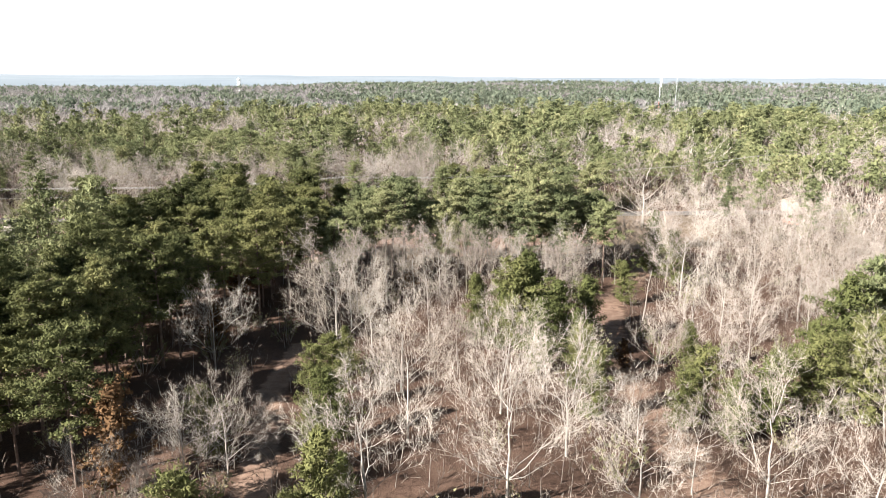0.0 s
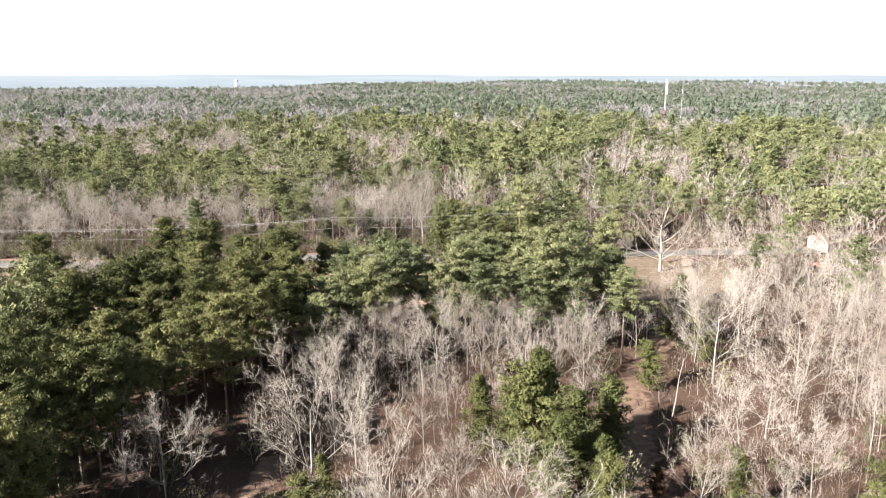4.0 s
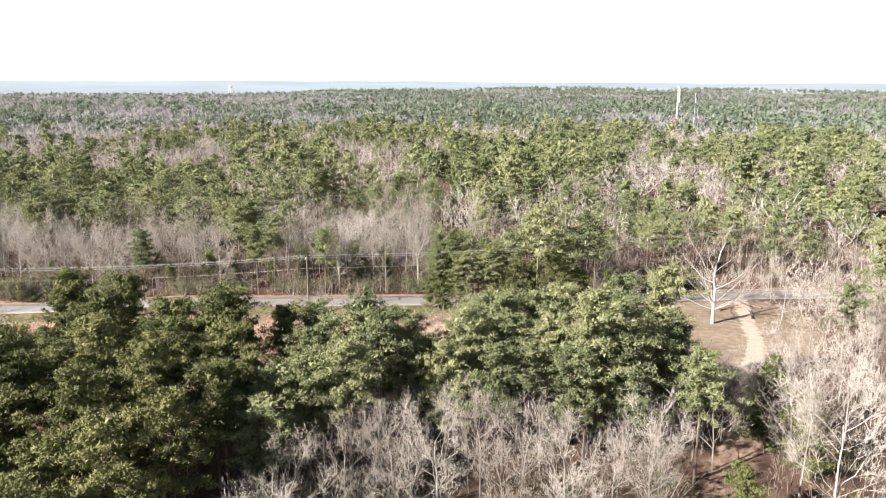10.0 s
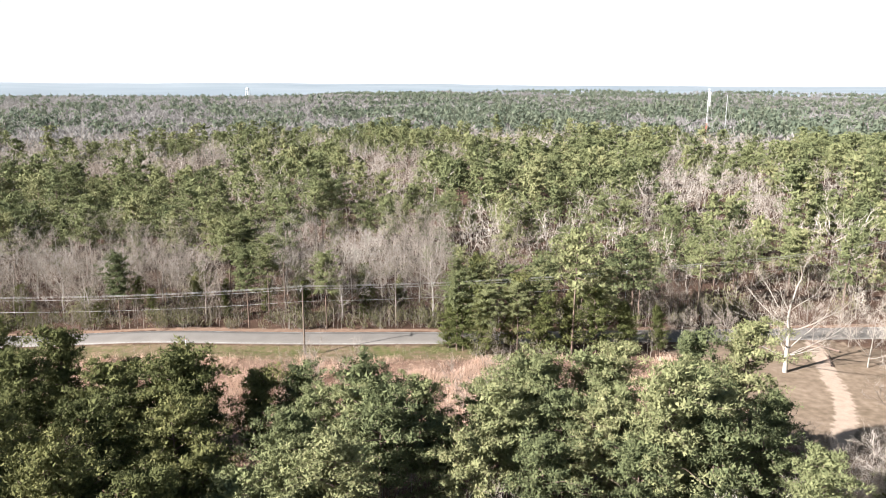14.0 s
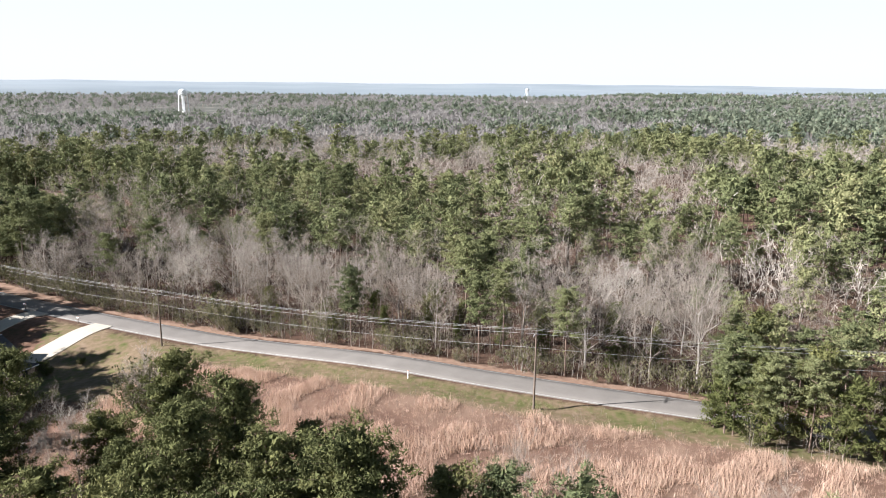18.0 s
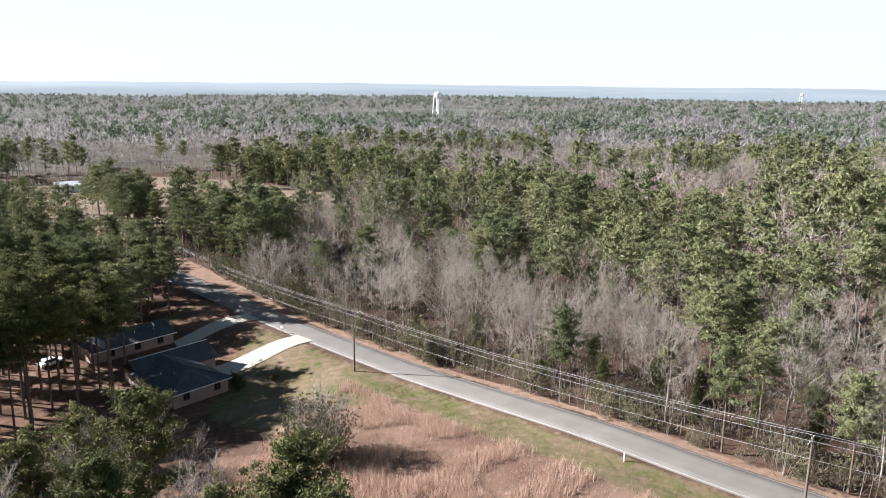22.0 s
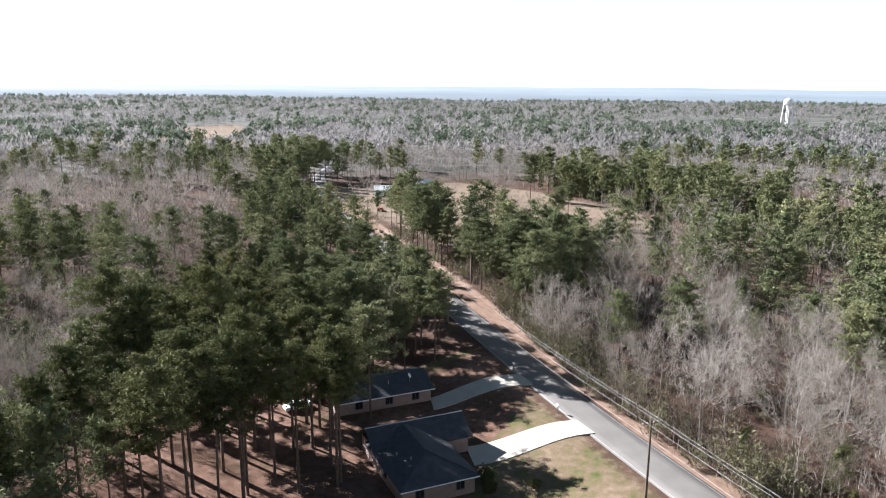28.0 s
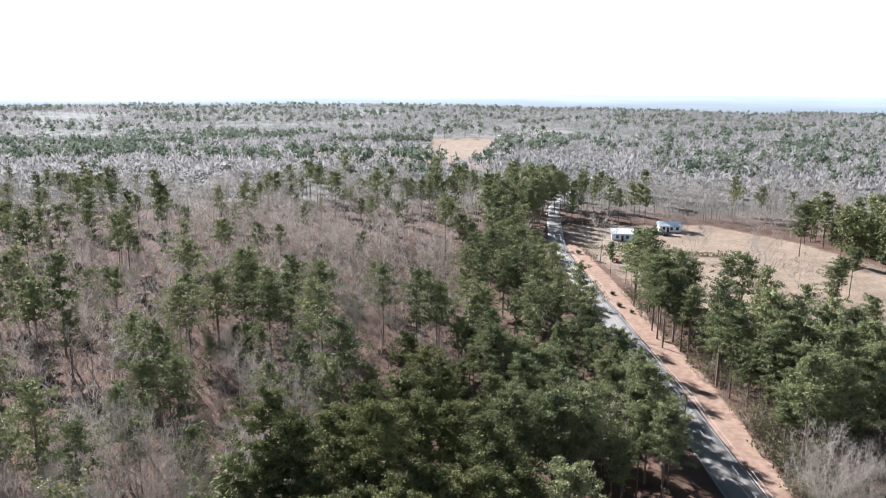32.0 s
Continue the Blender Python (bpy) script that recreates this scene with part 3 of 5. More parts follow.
def ground_material():
    m, nodes, links, bsdf = material("forest_floor")
    geo = nodes.new("ShaderNodeNewGeometry")
    big = noise_node(nodes, links, 0.12, 6, geo.outputs["Position"])
    mid = noise_node(nodes, links, 0.9, 6, geo.outputs["Position"])
    fine = noise_node(nodes, links, 7.0, 4, geo.outputs["Position"])

    def palette(stops, first, second, w):
        a = nodes.new("ShaderNodeMath")
        a.operation = "MULTIPLY_ADD"
        a.inputs[1].default_value = w
        links.new(second.outputs[0], a.inputs[0])
        b = nodes.new("ShaderNodeMath")
        b.operation = "MULTIPLY"
        b.inputs[1].default_value = 1 - w
        links.new(first.outputs[0], b.inputs[0])
        links.new(b.outputs[0], a.inputs[2])
        r = ramp(nodes, stops)
        links.new(a.outputs[0], r.inputs[0])
        return r.outputs[0]

    colour = palette([(0.3, (0.045, 0.029, 0.021)), (0.5, (0.088, 0.055, 0.039)), (0.7, (0.16, 0.105, 0.075))], big, fine, 0.55)
    covers = {
        # far floor goes greyer and paler with distance: twig cover plus painted haze
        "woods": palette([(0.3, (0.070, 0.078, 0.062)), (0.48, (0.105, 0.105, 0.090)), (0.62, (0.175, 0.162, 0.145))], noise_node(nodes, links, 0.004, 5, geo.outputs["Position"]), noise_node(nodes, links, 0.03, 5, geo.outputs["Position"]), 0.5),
        "pasture": palette([(0.3, (0.115, 0.088, 0.058)), (0.5, (0.18, 0.135, 0.096)), (0.7, (0.26, 0.20, 0.148))], big, mid, 0.55),
        "clay": palette([(0.3, (0.14, 0.085, 0.06)), (0.5, (0.21, 0.14, 0.10)), (0.7, (0.30, 0.21, 0.155))], mid, fine, 0.5),
        "straw": palette([(0.3, (0.07, 0.04, 0.03)), (0.48, (0.135, 0.082, 0.058)), (0.7, (0.26, 0.18, 0.13))], big, fine, 0.45),
        "lawn": palette([(0.30, (0.060, 0.068, 0.022)), (0.42, (0.10, 0.098, 0.040)), (0.52, (0.145, 0.108, 0.066)), (0.72, (0.22, 0.16, 0.115))], big, mid, 0.5),
        "needles": palette([(0.3, (0.055, 0.05, 0.024)), (0.45, (0.115, 0.068, 0.046)), (0.7, (0.225, 0.138, 0.10))], big, mid, 0.45),
        "dirt": palette([(0.3, (0.27, 0.20, 0.15)), (0.7, (0.40, 0.32, 0.25))], mid, fine, 0.5),
    }
    for key, cover in covers.items():
        at = nodes.new("ShaderNodeAttribute")
        at.attribute_name = key
        # ragged edges
        add = nodes.new("ShaderNodeMath")
        add.operation = "MULTIPLY_ADD"
        add.inputs[1].default_value = 0.9
        links.new(mid.outputs[0], add.inputs[0])
        links.new(at.outputs["Fac"], add.inputs[2])
        cut = nodes.new("ShaderNodeMapRange")
        cut.interpolation_type = "SMOOTHSTEP"
        cut.inputs["From Min"].default_value, cut.inputs["From Max"].default_value = 0.8, 1.15
        links.new(add.outputs[0], cut.inputs["Value"])
        mix = nodes.new("ShaderNodeMix")
        mix.data_type = "RGBA"
        links.new(cut.outputs[0], mix.inputs["Factor"])
        links.new(colour, mix.inputs["A"])
        links.new(cover, mix.inputs["B"])
        colour = mix.outputs["Result"]
    links.new(colour, bsdf.inputs["Base Color"])
    bsdf.inputs["Roughness"].default_value = 1.0
    bsdf.inputs["Specular IOR Level"].default_value = 0.05
    b = nodes.new("ShaderNodeBump")
    b.inputs["Strength"].default_value, b.inputs["Distance"].default_value = 0.6, 0.15
    links.new(fine.outputs[0], b.inputs["Height"])
    links.new(b.outputs[0], bsdf.inputs["Normal"])
    return m


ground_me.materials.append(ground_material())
tagged(new("ground", ground_me), "leaf-strewn forest floor with dry grass and pale fields", "ground", kind="structure")


# ---- road ----
def ribbon(name, xs, offset0, offset1, lift, mat, thick=0.0):
    """A strip along the road between two offsets from its middle."""
    ys = road_y(xs)
    slope = np.gradient(ys, xs)
    n = np.stack([-slope, np.ones_like(xs)], 1) / np.hypot(slope, 1)[:, None]
    z = height(xs, ys) + lift
    rows = [np.stack([xs + n[:, 0] * o, ys + n[:, 1] * o, z - 0.02 * abs(o)], 1) for o in np.linspace(offset0, offset1, 5 if offset1 - offset0 > 1 else 2)]
    if thick:
        rows = [rows[0] - [0, 0, thick]] + rows + [rows[-1] - [0, 0, thick]]
    k, m = len(rows), len(xs)
    v = np.concatenate(rows)
    f = np.array([(i * m + j, i * m + j + 1, (i + 1) * m + j + 1, (i + 1) * m + j) for i in range(k - 1) for j in range(m - 1)])
    return mesh_of(name, v, f, [mat])


xs = np.arange(-900, 300, 3.0)
road = tagged(new("road", ribbon("road", xs, -3.15, 3.15, 0.06, ASPHALT, 0.12)), "worn grey two-lane asphalt road with faded edge lines", "road", kind="structure")
tagged(part("edge_line", ribbon("edge_line", xs, 2.80, 2.90, 0.068, PAINT), road), "faded white edge line")
tagged(part("edge_line", ribbon("edge_line", xs, -2.90, -2.80, 0.068, PAINT), road), "faded white edge line")


# ---- woods ----
def spread(x0, x1, y0, y1, step):
    n, m = int((x1 - x0) / step), int((y1 - y0) / step)
    X, Y = np.meshgrid(x0 + (np.arange(n) + 0.5) * step, y0 + (np.arange(m) + 0.5) * step)
    return (X + rng.uniform(-0.46, 0.46, X.shape) * step).ravel(), (Y + rng.uniform(-0.46, 0.46, Y.shape) * step).ravel()


def wander(x, y, size, seed):
    """Smooth values between 0 and 1 that vary over about the given size."""
    r = np.random.default_rng(seed)
    v = np.zeros_like(x)
    for k in range(7):
        a, f, p = r.uniform(0, 6.28), r.uniform(0.6, 2.2) / size, r.uniform(0, 6.28)
        v += np.sin((x * math.cos(a) + y * math.sin(a)) * f * 3 + p)
    return np.clip(0.5 + v / 5, 0, 1)


def cleared(x, y):
    """Where nothing tall grows."""
    off = y - road_y(x)
    out = (off > -5.5 - 6.0 * smooth(-152, -170, x) + 6.5 * smooth(-335, -350, x)) & (off < 5.0 + 4 * smooth(-120, -180, x) - 4.2 * smooth(-335, -350, x))
    for poly in (STRAW_STRIP, CLEARING, PASTURE, FIELD):
        out |= inside(poly, x, y)
    out &= ~(inside(ROAD_PINES, x, y) & (np.abs(off) > 3.9))
    out |= inside(LOT, x, y) & ~inside(YARD_PINES, x, y)
    out |= (x > -104) & (x < -2) & (off > -14) & (off < 0)
    out |= (x > -150) & (x < -108) & (y > 168) & (y < 200)
    out |= inside(OPEN_YARD, x, y)
    for poly in FAR_FIELDS:
        out |= inside(poly, x, y)
    out |= near_line(TRACK, x, y) < 1.8
    out |= near_line(TRAIL, x, y) < 3.0
    return out


def in_sight(x, y, margin):
    """The wedge of land that the flight ever looks over."""
    right = x < 0.62 * y + margin * 1.2
    left = y > 154 + 0.55 * (x + 60) - margin
    return right & (left | (x > -110)) & ((y > 20) | (x < -110))


def glade(x, y):
    """The open leafless wood below the first part of the flight, planted tree by tree."""
    return (x > -34) & (x < 46) & (y < 113) | (x > -34) & (x < 34) & (y < 129)


def pine_share(x, y):
    """How much of the wood is pine at a place."""
    far = np.hypot(x, y - 120)
    p = smooth(0.36, 0.62, wander(x, y, 70, 3)) * 0.8 + 0.05
    p = np.where((x > -70) & (y > 262), 0.08 + 0.8 * smooth(0.34, 0.5, wander(x, y, 90, 4)), p)
    p = np.where(far > 600, smooth(0.44, 0.52, wander(x, y, 230, 11)) * 0.92 + 0.015, p)
    p = np.where((x > 0) & (far > 480) & (far < 1500), 0.3 + 0.65 * smooth(0.3, 0.42, wander(x, y, 120, 17)), p)
    p = np.where((x < -130) & (y < 200), 0.06 + 0.28 * smooth(0.45, 0.8, wander(x, y, 60, 5)), p)
    p = np.where((x < -150) & (y > 330) & (far < 900), 0.02 + 0.8 * smooth(0.57, 0.62, wander(x, y, 120, 9)), p)
    p = np.where(x < -380, 0.015 + np.where((y < 235) & (far < 560), 0.3, 0.8) * smooth(0.56, 0.60, wander(x, y, 150, 15)), p)
    p = np.where((far > 330) & (x < -0.2 * (y - 60)) & (y > 330), 0.06 + 0.6 * smooth(0.58, 0.7, wander(x, y, 120, 19)), p)
    p = np.where((x < -335) & (x > -430) & (np.abs(y - road_y(x)) < 25), 0.6, p)
    p = np.where((x > -330) & (x < -140) & (y > 318) & (y < 352), 0.9, p)
    p = np.where((x > -190) & (x <= -70) & (y > 240) & (y < 330), 0.45 + 0.35 * smooth(-130, -100, x), p)
    p = np.where((x > -40) & (x < 0) & (y > 222) & (y < 250), 0.3, p)
    p = np.where(inside(GREY_BAND, x, y), 0.06, p)
    p = np.where(np.hypot(x + 43, y - 228) < 9, 0.85, p)
    p = np.where((x > -25) & (x < 140) & (y < 196), 0.04, p)
    p = np.where((x > 40) & (y > 205) & (y < 262), 0.45, p)
    p = np.where((x > 10) & (x < 75) & (y > 222) & (y < 275), 0.6, p)
    p = np.where((x < -19) & (x > -90) & (y < 78), 0.4, p)
    p = np.where(inside(PINE_STAND, x, y) | inside(YARD_PINES, x, y) | inside(ROAD_PINES, x, y) | inside(NORTH_PINES, x, y), 0.97, p)
    p = np.where(inside(WEST_PINES, x, y), 0.95, p)
    return p


VIEW = [(0, 45), (0, 110), (-12, 150), (-60, 185), (-105, 190), (-150, 190)]

# near woods, tree by tree
X, Y = spread(-420, 190, 26, 330, 6.2)
ok = ~cleared(X, Y) & in_sight(X, Y, 40)
X, Y = X[ok], Y[ok]
is_pine = rng.uniform(0, 1, len(X)) < pine_share(X, Y)
drop = (~is_pine & (rng.uniform(0, 1, len(X)) < np.where((Y < 190) & (X > -60), 0.58, 0.42))) | glade(X, Y) | inside(PINE_STAND, X, Y) | (inside(YARD_PINES, X, Y) & (rng.uniform(0, 1, len(X)) < 0.5)) | ((X > 30) & (X < 64) & (Y > 128) & (Y < 168) & (rng.uniform(0, 1, len(X)) < 0.75))
X, Y, is_pine = X[~drop], Y[~drop], is_pine[~drop]
yx, yy = spread(-112, 34, 40, 156, 5.3)
keep = inside(PINE_STAND, yx, yy) & ~cleared(yx, yy) & ((rng.uniform(0, 1, len(yx)) > np.where(yx < -46, 0.72, 0.45)) | (yy < np.where(yx < -46, 128, 136)) | (yx > -20))
X, Y, is_pine = np.r_[X, yx[keep]], np.r_[Y, yy[keep]], np.r_[is_pine, np.ones(keep.sum(), bool)]
away = near_line(VIEW, X, Y)

PINES = [pine(100 + i, 17.5 + 1.1 * (i % 4), 0.42 + 0.05 * (i % 4), 4.2 + 0.4 * (i % 3), 34 + 3 * (i % 3), 4, 0.28, 62, 0.82, blade=0.23, flat=0.62) for i in range(8)]
LOFTY = [pine(120 + i, 20 + i, 0.57 + 0.04 * (i % 3), 3.7 + 0.4 * (i % 2), 28, 4, 0.28, 62, 0.82, blade=0.23, flat=0.62) for i in range(4)]
YOUNG = [pine(140 + i, 9.5 + i, 0.10, 2.9 + 0.3 * i, 40, 4, 0.27, 36, 0.7, lean=0.6, cone=i == 1, blade=0.22) for i in range(3)]
BARES = [bare(200 + i, 15.0 + 1.4 * (i % 4), 0.20 + 0.07 * (i % 3), 11 + 2 * (i % 3), 9, 6, 7, 0.30 + 0.035 * (i % 4), 0.0078, 0.0095, 0.062) for i in range(9)]
OAKS = [bare(240 + i, 15.0, 0.16 + 0.04 * i, 11 + i, 10, 6, 7, 0.38 + 0.03 * i, 0.0092, 0.0095, 0.066) for i in range(4)]


def kinds(pairs, wood, leaf):
    return [(mesh_of("trunk", *t, [wood]), mesh_of("crown", *c, [leaf])) for t, c in pairs]


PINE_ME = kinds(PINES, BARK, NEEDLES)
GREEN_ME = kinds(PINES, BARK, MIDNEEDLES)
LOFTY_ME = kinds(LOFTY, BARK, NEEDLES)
YOUNG_ME = kinds(YOUNG, BARK, FIR)
BARE_ME = kinds(BARES, GREYBARK, TWIGS)
PALE_ME = kinds(OAKS, PALEBARK, PALE)
GREY_ME = kinds(BARES, GREYBARK, GREYTWIGS)
GREYOAK_ME = kinds(OAKS, PALEBARK, GREYTWIGS)


def tree(name, pair, x, y, turn, size, label, category="tree", group="", tilt=0.0, tall=1.0):
    m = Matrix.LocRotScale((x, y, float(height(x, y)) - 0.1), Euler((tilt, 0, turn)), (size, size, size * tall))
    t = root(name, m, label, category, group)
    part("trunk", pair[0], t)
    part("crown", pair[1], t)
    return t


PINE_LABEL = "tall pine with a bare stem and a rounded dark green crown"
# single trees that stand out
for k, (x, y, h) in enumerate([(-58.5, 147, 13.5), (-45.7, 152.5, 14), (-31.8, 148, 13), (-49, 141, 16), (-26.3, 141.6, 20.4), (-66, 141, 17), (21, 145, 17.4), (6.4, 147, 19.5), (14, 148, 18.5), (-10, 143, 19.5), (-117, 151, 19), (-124, 148, 18.5), (-117, 143, 19), (-125, 159, 19), (-120, 166, 22), (-132, 163, 21), (-160, 194, 20), (-172, 196, 17), (-184, 197, 17), (-151, 193, 19), (-223, 220, 21), (-229, 221, 20), (-217, 219, 20), (-253, 288, 16.3), (-306, 304, 19.4), (-236, 224, 14), (-243, 225, 19), (-210, 222, 18), (3, 209, 13), (9, 208.5, 12.5), (15, 210, 13.5), (22, 209, 12.5), (28, 211, 13), (-0.5, 215, 12), (-133, 147, 20), (-129, 153, 21), (-122, 155, 20), (-120, 161, 21), (-138, 152, 20), (-127, 141, 19), (-134, 158, 21), (-133, 169, 21), (-135, 175.5, 20), (-131, 165.5, 22), (-125, 166.5, 20), (-136.5, 168, 21), (-152, 166, 20), (-155, 172, 21), (-153, 178, 20), (-150, 163, 21), (-156, 183, 20), (-355, 216, 20), (-363, 219, 19), (-371, 221.5, 21), (-379, 225, 20), (-387, 229, 19), (-395, 233, 20), (-403, 238, 21), (-411, 243, 20), (-234, 226, 17), (-214, 222, 16), (-188, 221, 18), (-178, 223, 19), (-172, 226, 18), (-183, 229, 19), (-164, 219, 16), (-193, 233, 18), (-201, 240, 17), (-198, 223, 16), (-168, 232, 18), (-158, 224, 17), (-245, 279, 15.5), (-238, 273, 14), (-207, 262, 15), (-196, 250, 16), (-185, 244, 17), (-118, 134, 20), (-128, 136, 20), (-109, 131, 20), (-136, 141, 21), (-145, 152, 21)]):
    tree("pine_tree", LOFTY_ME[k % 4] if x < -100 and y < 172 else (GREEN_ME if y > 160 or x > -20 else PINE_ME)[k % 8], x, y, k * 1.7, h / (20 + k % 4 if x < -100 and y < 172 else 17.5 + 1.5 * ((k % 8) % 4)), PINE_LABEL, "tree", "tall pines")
for k, (x, y, h, kind, label) in enumerate([
    (-14.0, 91.5, 19.0, "pale", "bleached leafless tree with white limbs"),
    (-29.6, 90.4, 12.0, "pale", "small bleached leafless tree before dark pines"),
    (-263, 265, 18.0, "bare", "round-crowned leafless tree in a pasture"),
    (-304, 264, 13.0, "bare", "leafless yard tree near a low hedge"),
    (-302, 230, 18.0, "bare", "leafless roadside tree by a white house"),
    (-240, 300, 13.0, "bare", "round-crowned leafless tree in a pasture"),
    (-5, 210, 20.0, "bare", "large leafless tree beside the road"),
    (-73, 214, 16.5, "bare", "leafless grey tree with forked limbs beside the road"),
    (-143, 214, 13.5, "bare", "dark leafless tree on the road shoulder"),
    (-118, 226, 15.5, "bare", "leafless grey tree with a dense crown"),
    (-262, 278, 11.0, "bare", "leafless tree in a pasture")]):
    i = (k * 3) % 4
    me = (PALE_ME if kind == "pale" else GREYOAK_ME)[i]
    tree("bare_tree", me, x, y, k * 2.1, h / 15.0, label, "tree", "leafless trees")

BIG_OAK = bare(260, 15.0, 0.20, 15, 9, 5, 5, 0.50, 0.020, 0.0085, 0.05, sides=9)
tree("bare_tree", (mesh_of("trunk", *BIG_OAK[0], [PALEBARK]), mesh_of("crown", *BIG_OAK[1], [PALE])), 51.6, 187.5, 0.6, 1.25, "huge pale leafless oak with spreading limbs in a clearing", "tree", "leafless trees")
# the open leafless wood, row by row from the first trees that the flight looks down on
WOOD_LABEL = "leafless pale tree with curving limbs and fine twigs in winter woods"
GLADE_FRONT = [(-27, 51, 10), (-22, 57, 10.5), (-20.5, 64, 9.5), (-6.5, 57, 13), (-3.6, 71, 14), (5.7, 58, 14), (12.6, 68, 13), (17, 57, 10), (20, 69, 8.5), (28.5, 58, 13), (36, 55, 11), (6.7, 78, 13), (-5, 84, 12), (23, 61, 8)]
GLADE_BACK = [(27.3, 88, 10), (35, 97, 12), (33, 82, 9), (2, 90, 9), (-10, 99, 12), (-2, 102, 10), (1, 112, 8.5), (-14, 108, 12), (8, 109, 8), (19, 108, 9), (42, 106, 12.5), (52, 100, 13), (39, 88, 12)]
GLADE_ROW = [(-14, 116, 13), (-9.5, 120, 13), (-5, 124, 13.5), (-0.5, 126, 13.5), (4.2, 127, 13.8), (8.6, 126.5, 13), (13, 124, 11.5), (17, 120, 12), (21.5, 122, 12), (23.5, 129, 12.5), (32.4, 134, 13.8), (36, 141, 12), (-2.5, 119, 11), (6, 120, 11.5), (12, 117, 10)]
CLEARING_EDGE = [(38, 197.5, 7), (42, 198, 8), (46.5, 199, 6.5), (56, 200.5, 7), (62, 200.5, 8), (68, 200, 7), (66, 190, 13), (71, 182, 12), (66, 174, 11), (77, 174, 13), (79, 190, 14), (63, 158, 11), (57, 152, 10), (46, 147, 10), (39, 154, 8), (52, 141, 11), (69, 164, 12), (73, 152, 12), (62, 145, 12)]
for k, (x, y, h) in enumerate(GLADE_FRONT + GLADE_BACK + GLADE_ROW + CLEARING_EDGE):
    spreads = k < 14 or k % 3 == 0
    tree("bare_tree", PALE_ME[(k * 3) % 4] if spreads else BARE_ME[k % 9], x, y, k * 2.1, (1.1 if k < 14 else 1.0) * h / (15.0 if spreads else 15.0 + 1.4 * ((k % 9) % 4)), WOOD_LABEL, "tree", "leafless trees")
BUSHY = [(11, 97, 14), (5.4, 103, 11), (9, 98.5, 10.5), (15.6, 95, 11.5), (18, 88.5, 10), (17, 76, 9), (20.3, 100.3, 10.6), (13.5, 102, 14.5), (16.5, 84, 9), (12.5, 91, 10), (32, 89, 8), (28, 75.4, 9.5), (50.4, 89, 14), (46, 75.5, 13), (40.6, 76, 11), (34.7, 73.5, 10), (30.4, 71, 8.5), (25.5, 73, 8), (54, 84, 13)]
BUSHY_EDGE = [(50, 71, 12), (57, 92, 12), (44, 82, 11), (61, 86, 12), (-14, 78, 9), (-13, 84, 8), (-10, 51, 12.5), (-17, 45, 12), (-23, 67, 8.5), (-8.5, 55.6, 8), (-12, 65, 8), (-11.5, 71, 8.5), (40.6, 139, 14), (43, 132, 11), (31, 121, 8), (-12, 90, 7)]
UNDERSTORY = [(-60, 213, 6), (-52, 216, 8), (-45, 212, 5), (-38, 215, 7), (-30, 211.5, 6), (-24, 214, 8), (-66, 220, 7), (-75, 217, 6), (-84, 214, 5), (-90, 219, 7), (-18, 212, 7), (-12, 216, 8), (-55, 224, 9), (-33, 224, 9), (-100, 214, 6), (-20, 222, 9), (-70, 211.5, 4.5), (-48, 220, 6)]
for k, (x, y, h) in enumerate(BUSHY + BUSHY_EDGE + UNDERSTORY):
    tree("young_pine", YOUNG_ME[k % 3], x, y, k * 1.9, h / (9.5 + k % 3), "bushy young pine with olive green needles down to the ground", "tree", "young pines")

for k, (x, y, g) in enumerate([(0.5, 195.5, 1.1), (4.5, 194.5, 1.15), (9, 195.8, 1.2), (13.5, 194.5, 1.15), (18, 195.6, 1.15), (23, 195, 1.05), (28, 195.5, 0.95), (34, 197, 0.8), (2, 208.5, 1.2), (-2, 197, 0.85)]):
    tree("pine_tree", YOUNG_ME[k % 3], x, y, k * 1.1, g, "bushy roadside pine with light green needles", "tree", "roadside pines")

order = np.argsort(away)
made = {"pine": 82, "bare": 78}
left = np.ones(len(X), bool)
for i in order:
    x, y = float(X[i]), float(Y[i])
    size, turn, tall = float(rng.uniform(0.68, 1.06)), float(rng.uniform(0, 6.28)), float(rng.uniform(0.9, 1.12))
    k = int(rng.integers(0, 72))
    if not is_pine[i] and y < 170 and x > -60:
        size *= 1.05
    if inside(PINE_STAND, x, y):
        size = 0.82 + 0.5 * (size - 0.68)
    if inside(ROAD_PINES, x, y):
        size *= 0.68
    elif is_pine[i] and x > -20 and y > 203:
        size *= 0.85
    if x < -140 and 160 < y < 216:
        size *= 0.88
    elif -152 < x < -90 and y < 172:
        size = max(size, 0.98) * 1.08
    if is_pine[i] and made["pine"] < 296:
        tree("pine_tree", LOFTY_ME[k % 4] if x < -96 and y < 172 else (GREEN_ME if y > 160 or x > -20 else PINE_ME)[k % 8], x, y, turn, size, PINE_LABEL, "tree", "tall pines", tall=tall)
        made["pine"] += 1
    elif not is_pine[i] and made["bare"] < 300:
        pale = x > -25 and y < 190 and k % 5 < 2
        tree("bare_tree", PALE_ME[k % 4] if pale else (BARE_ME[k % 9] if (y < 196 and x > -60) or k % 3 == 0 else GREYOAK_ME[k % 4] if k % 5 < 3 else GREY_ME[k % 9]), x, y, turn, size, "leafless pale tree with fine twigs in winter woods" if pale else "leafless grey-brown broadleaf tree with fine twigs in winter woods", "tree", "leafless trees", tall=tall)
        made["bare"] += 1
    else:
        continue
    left[i] = False


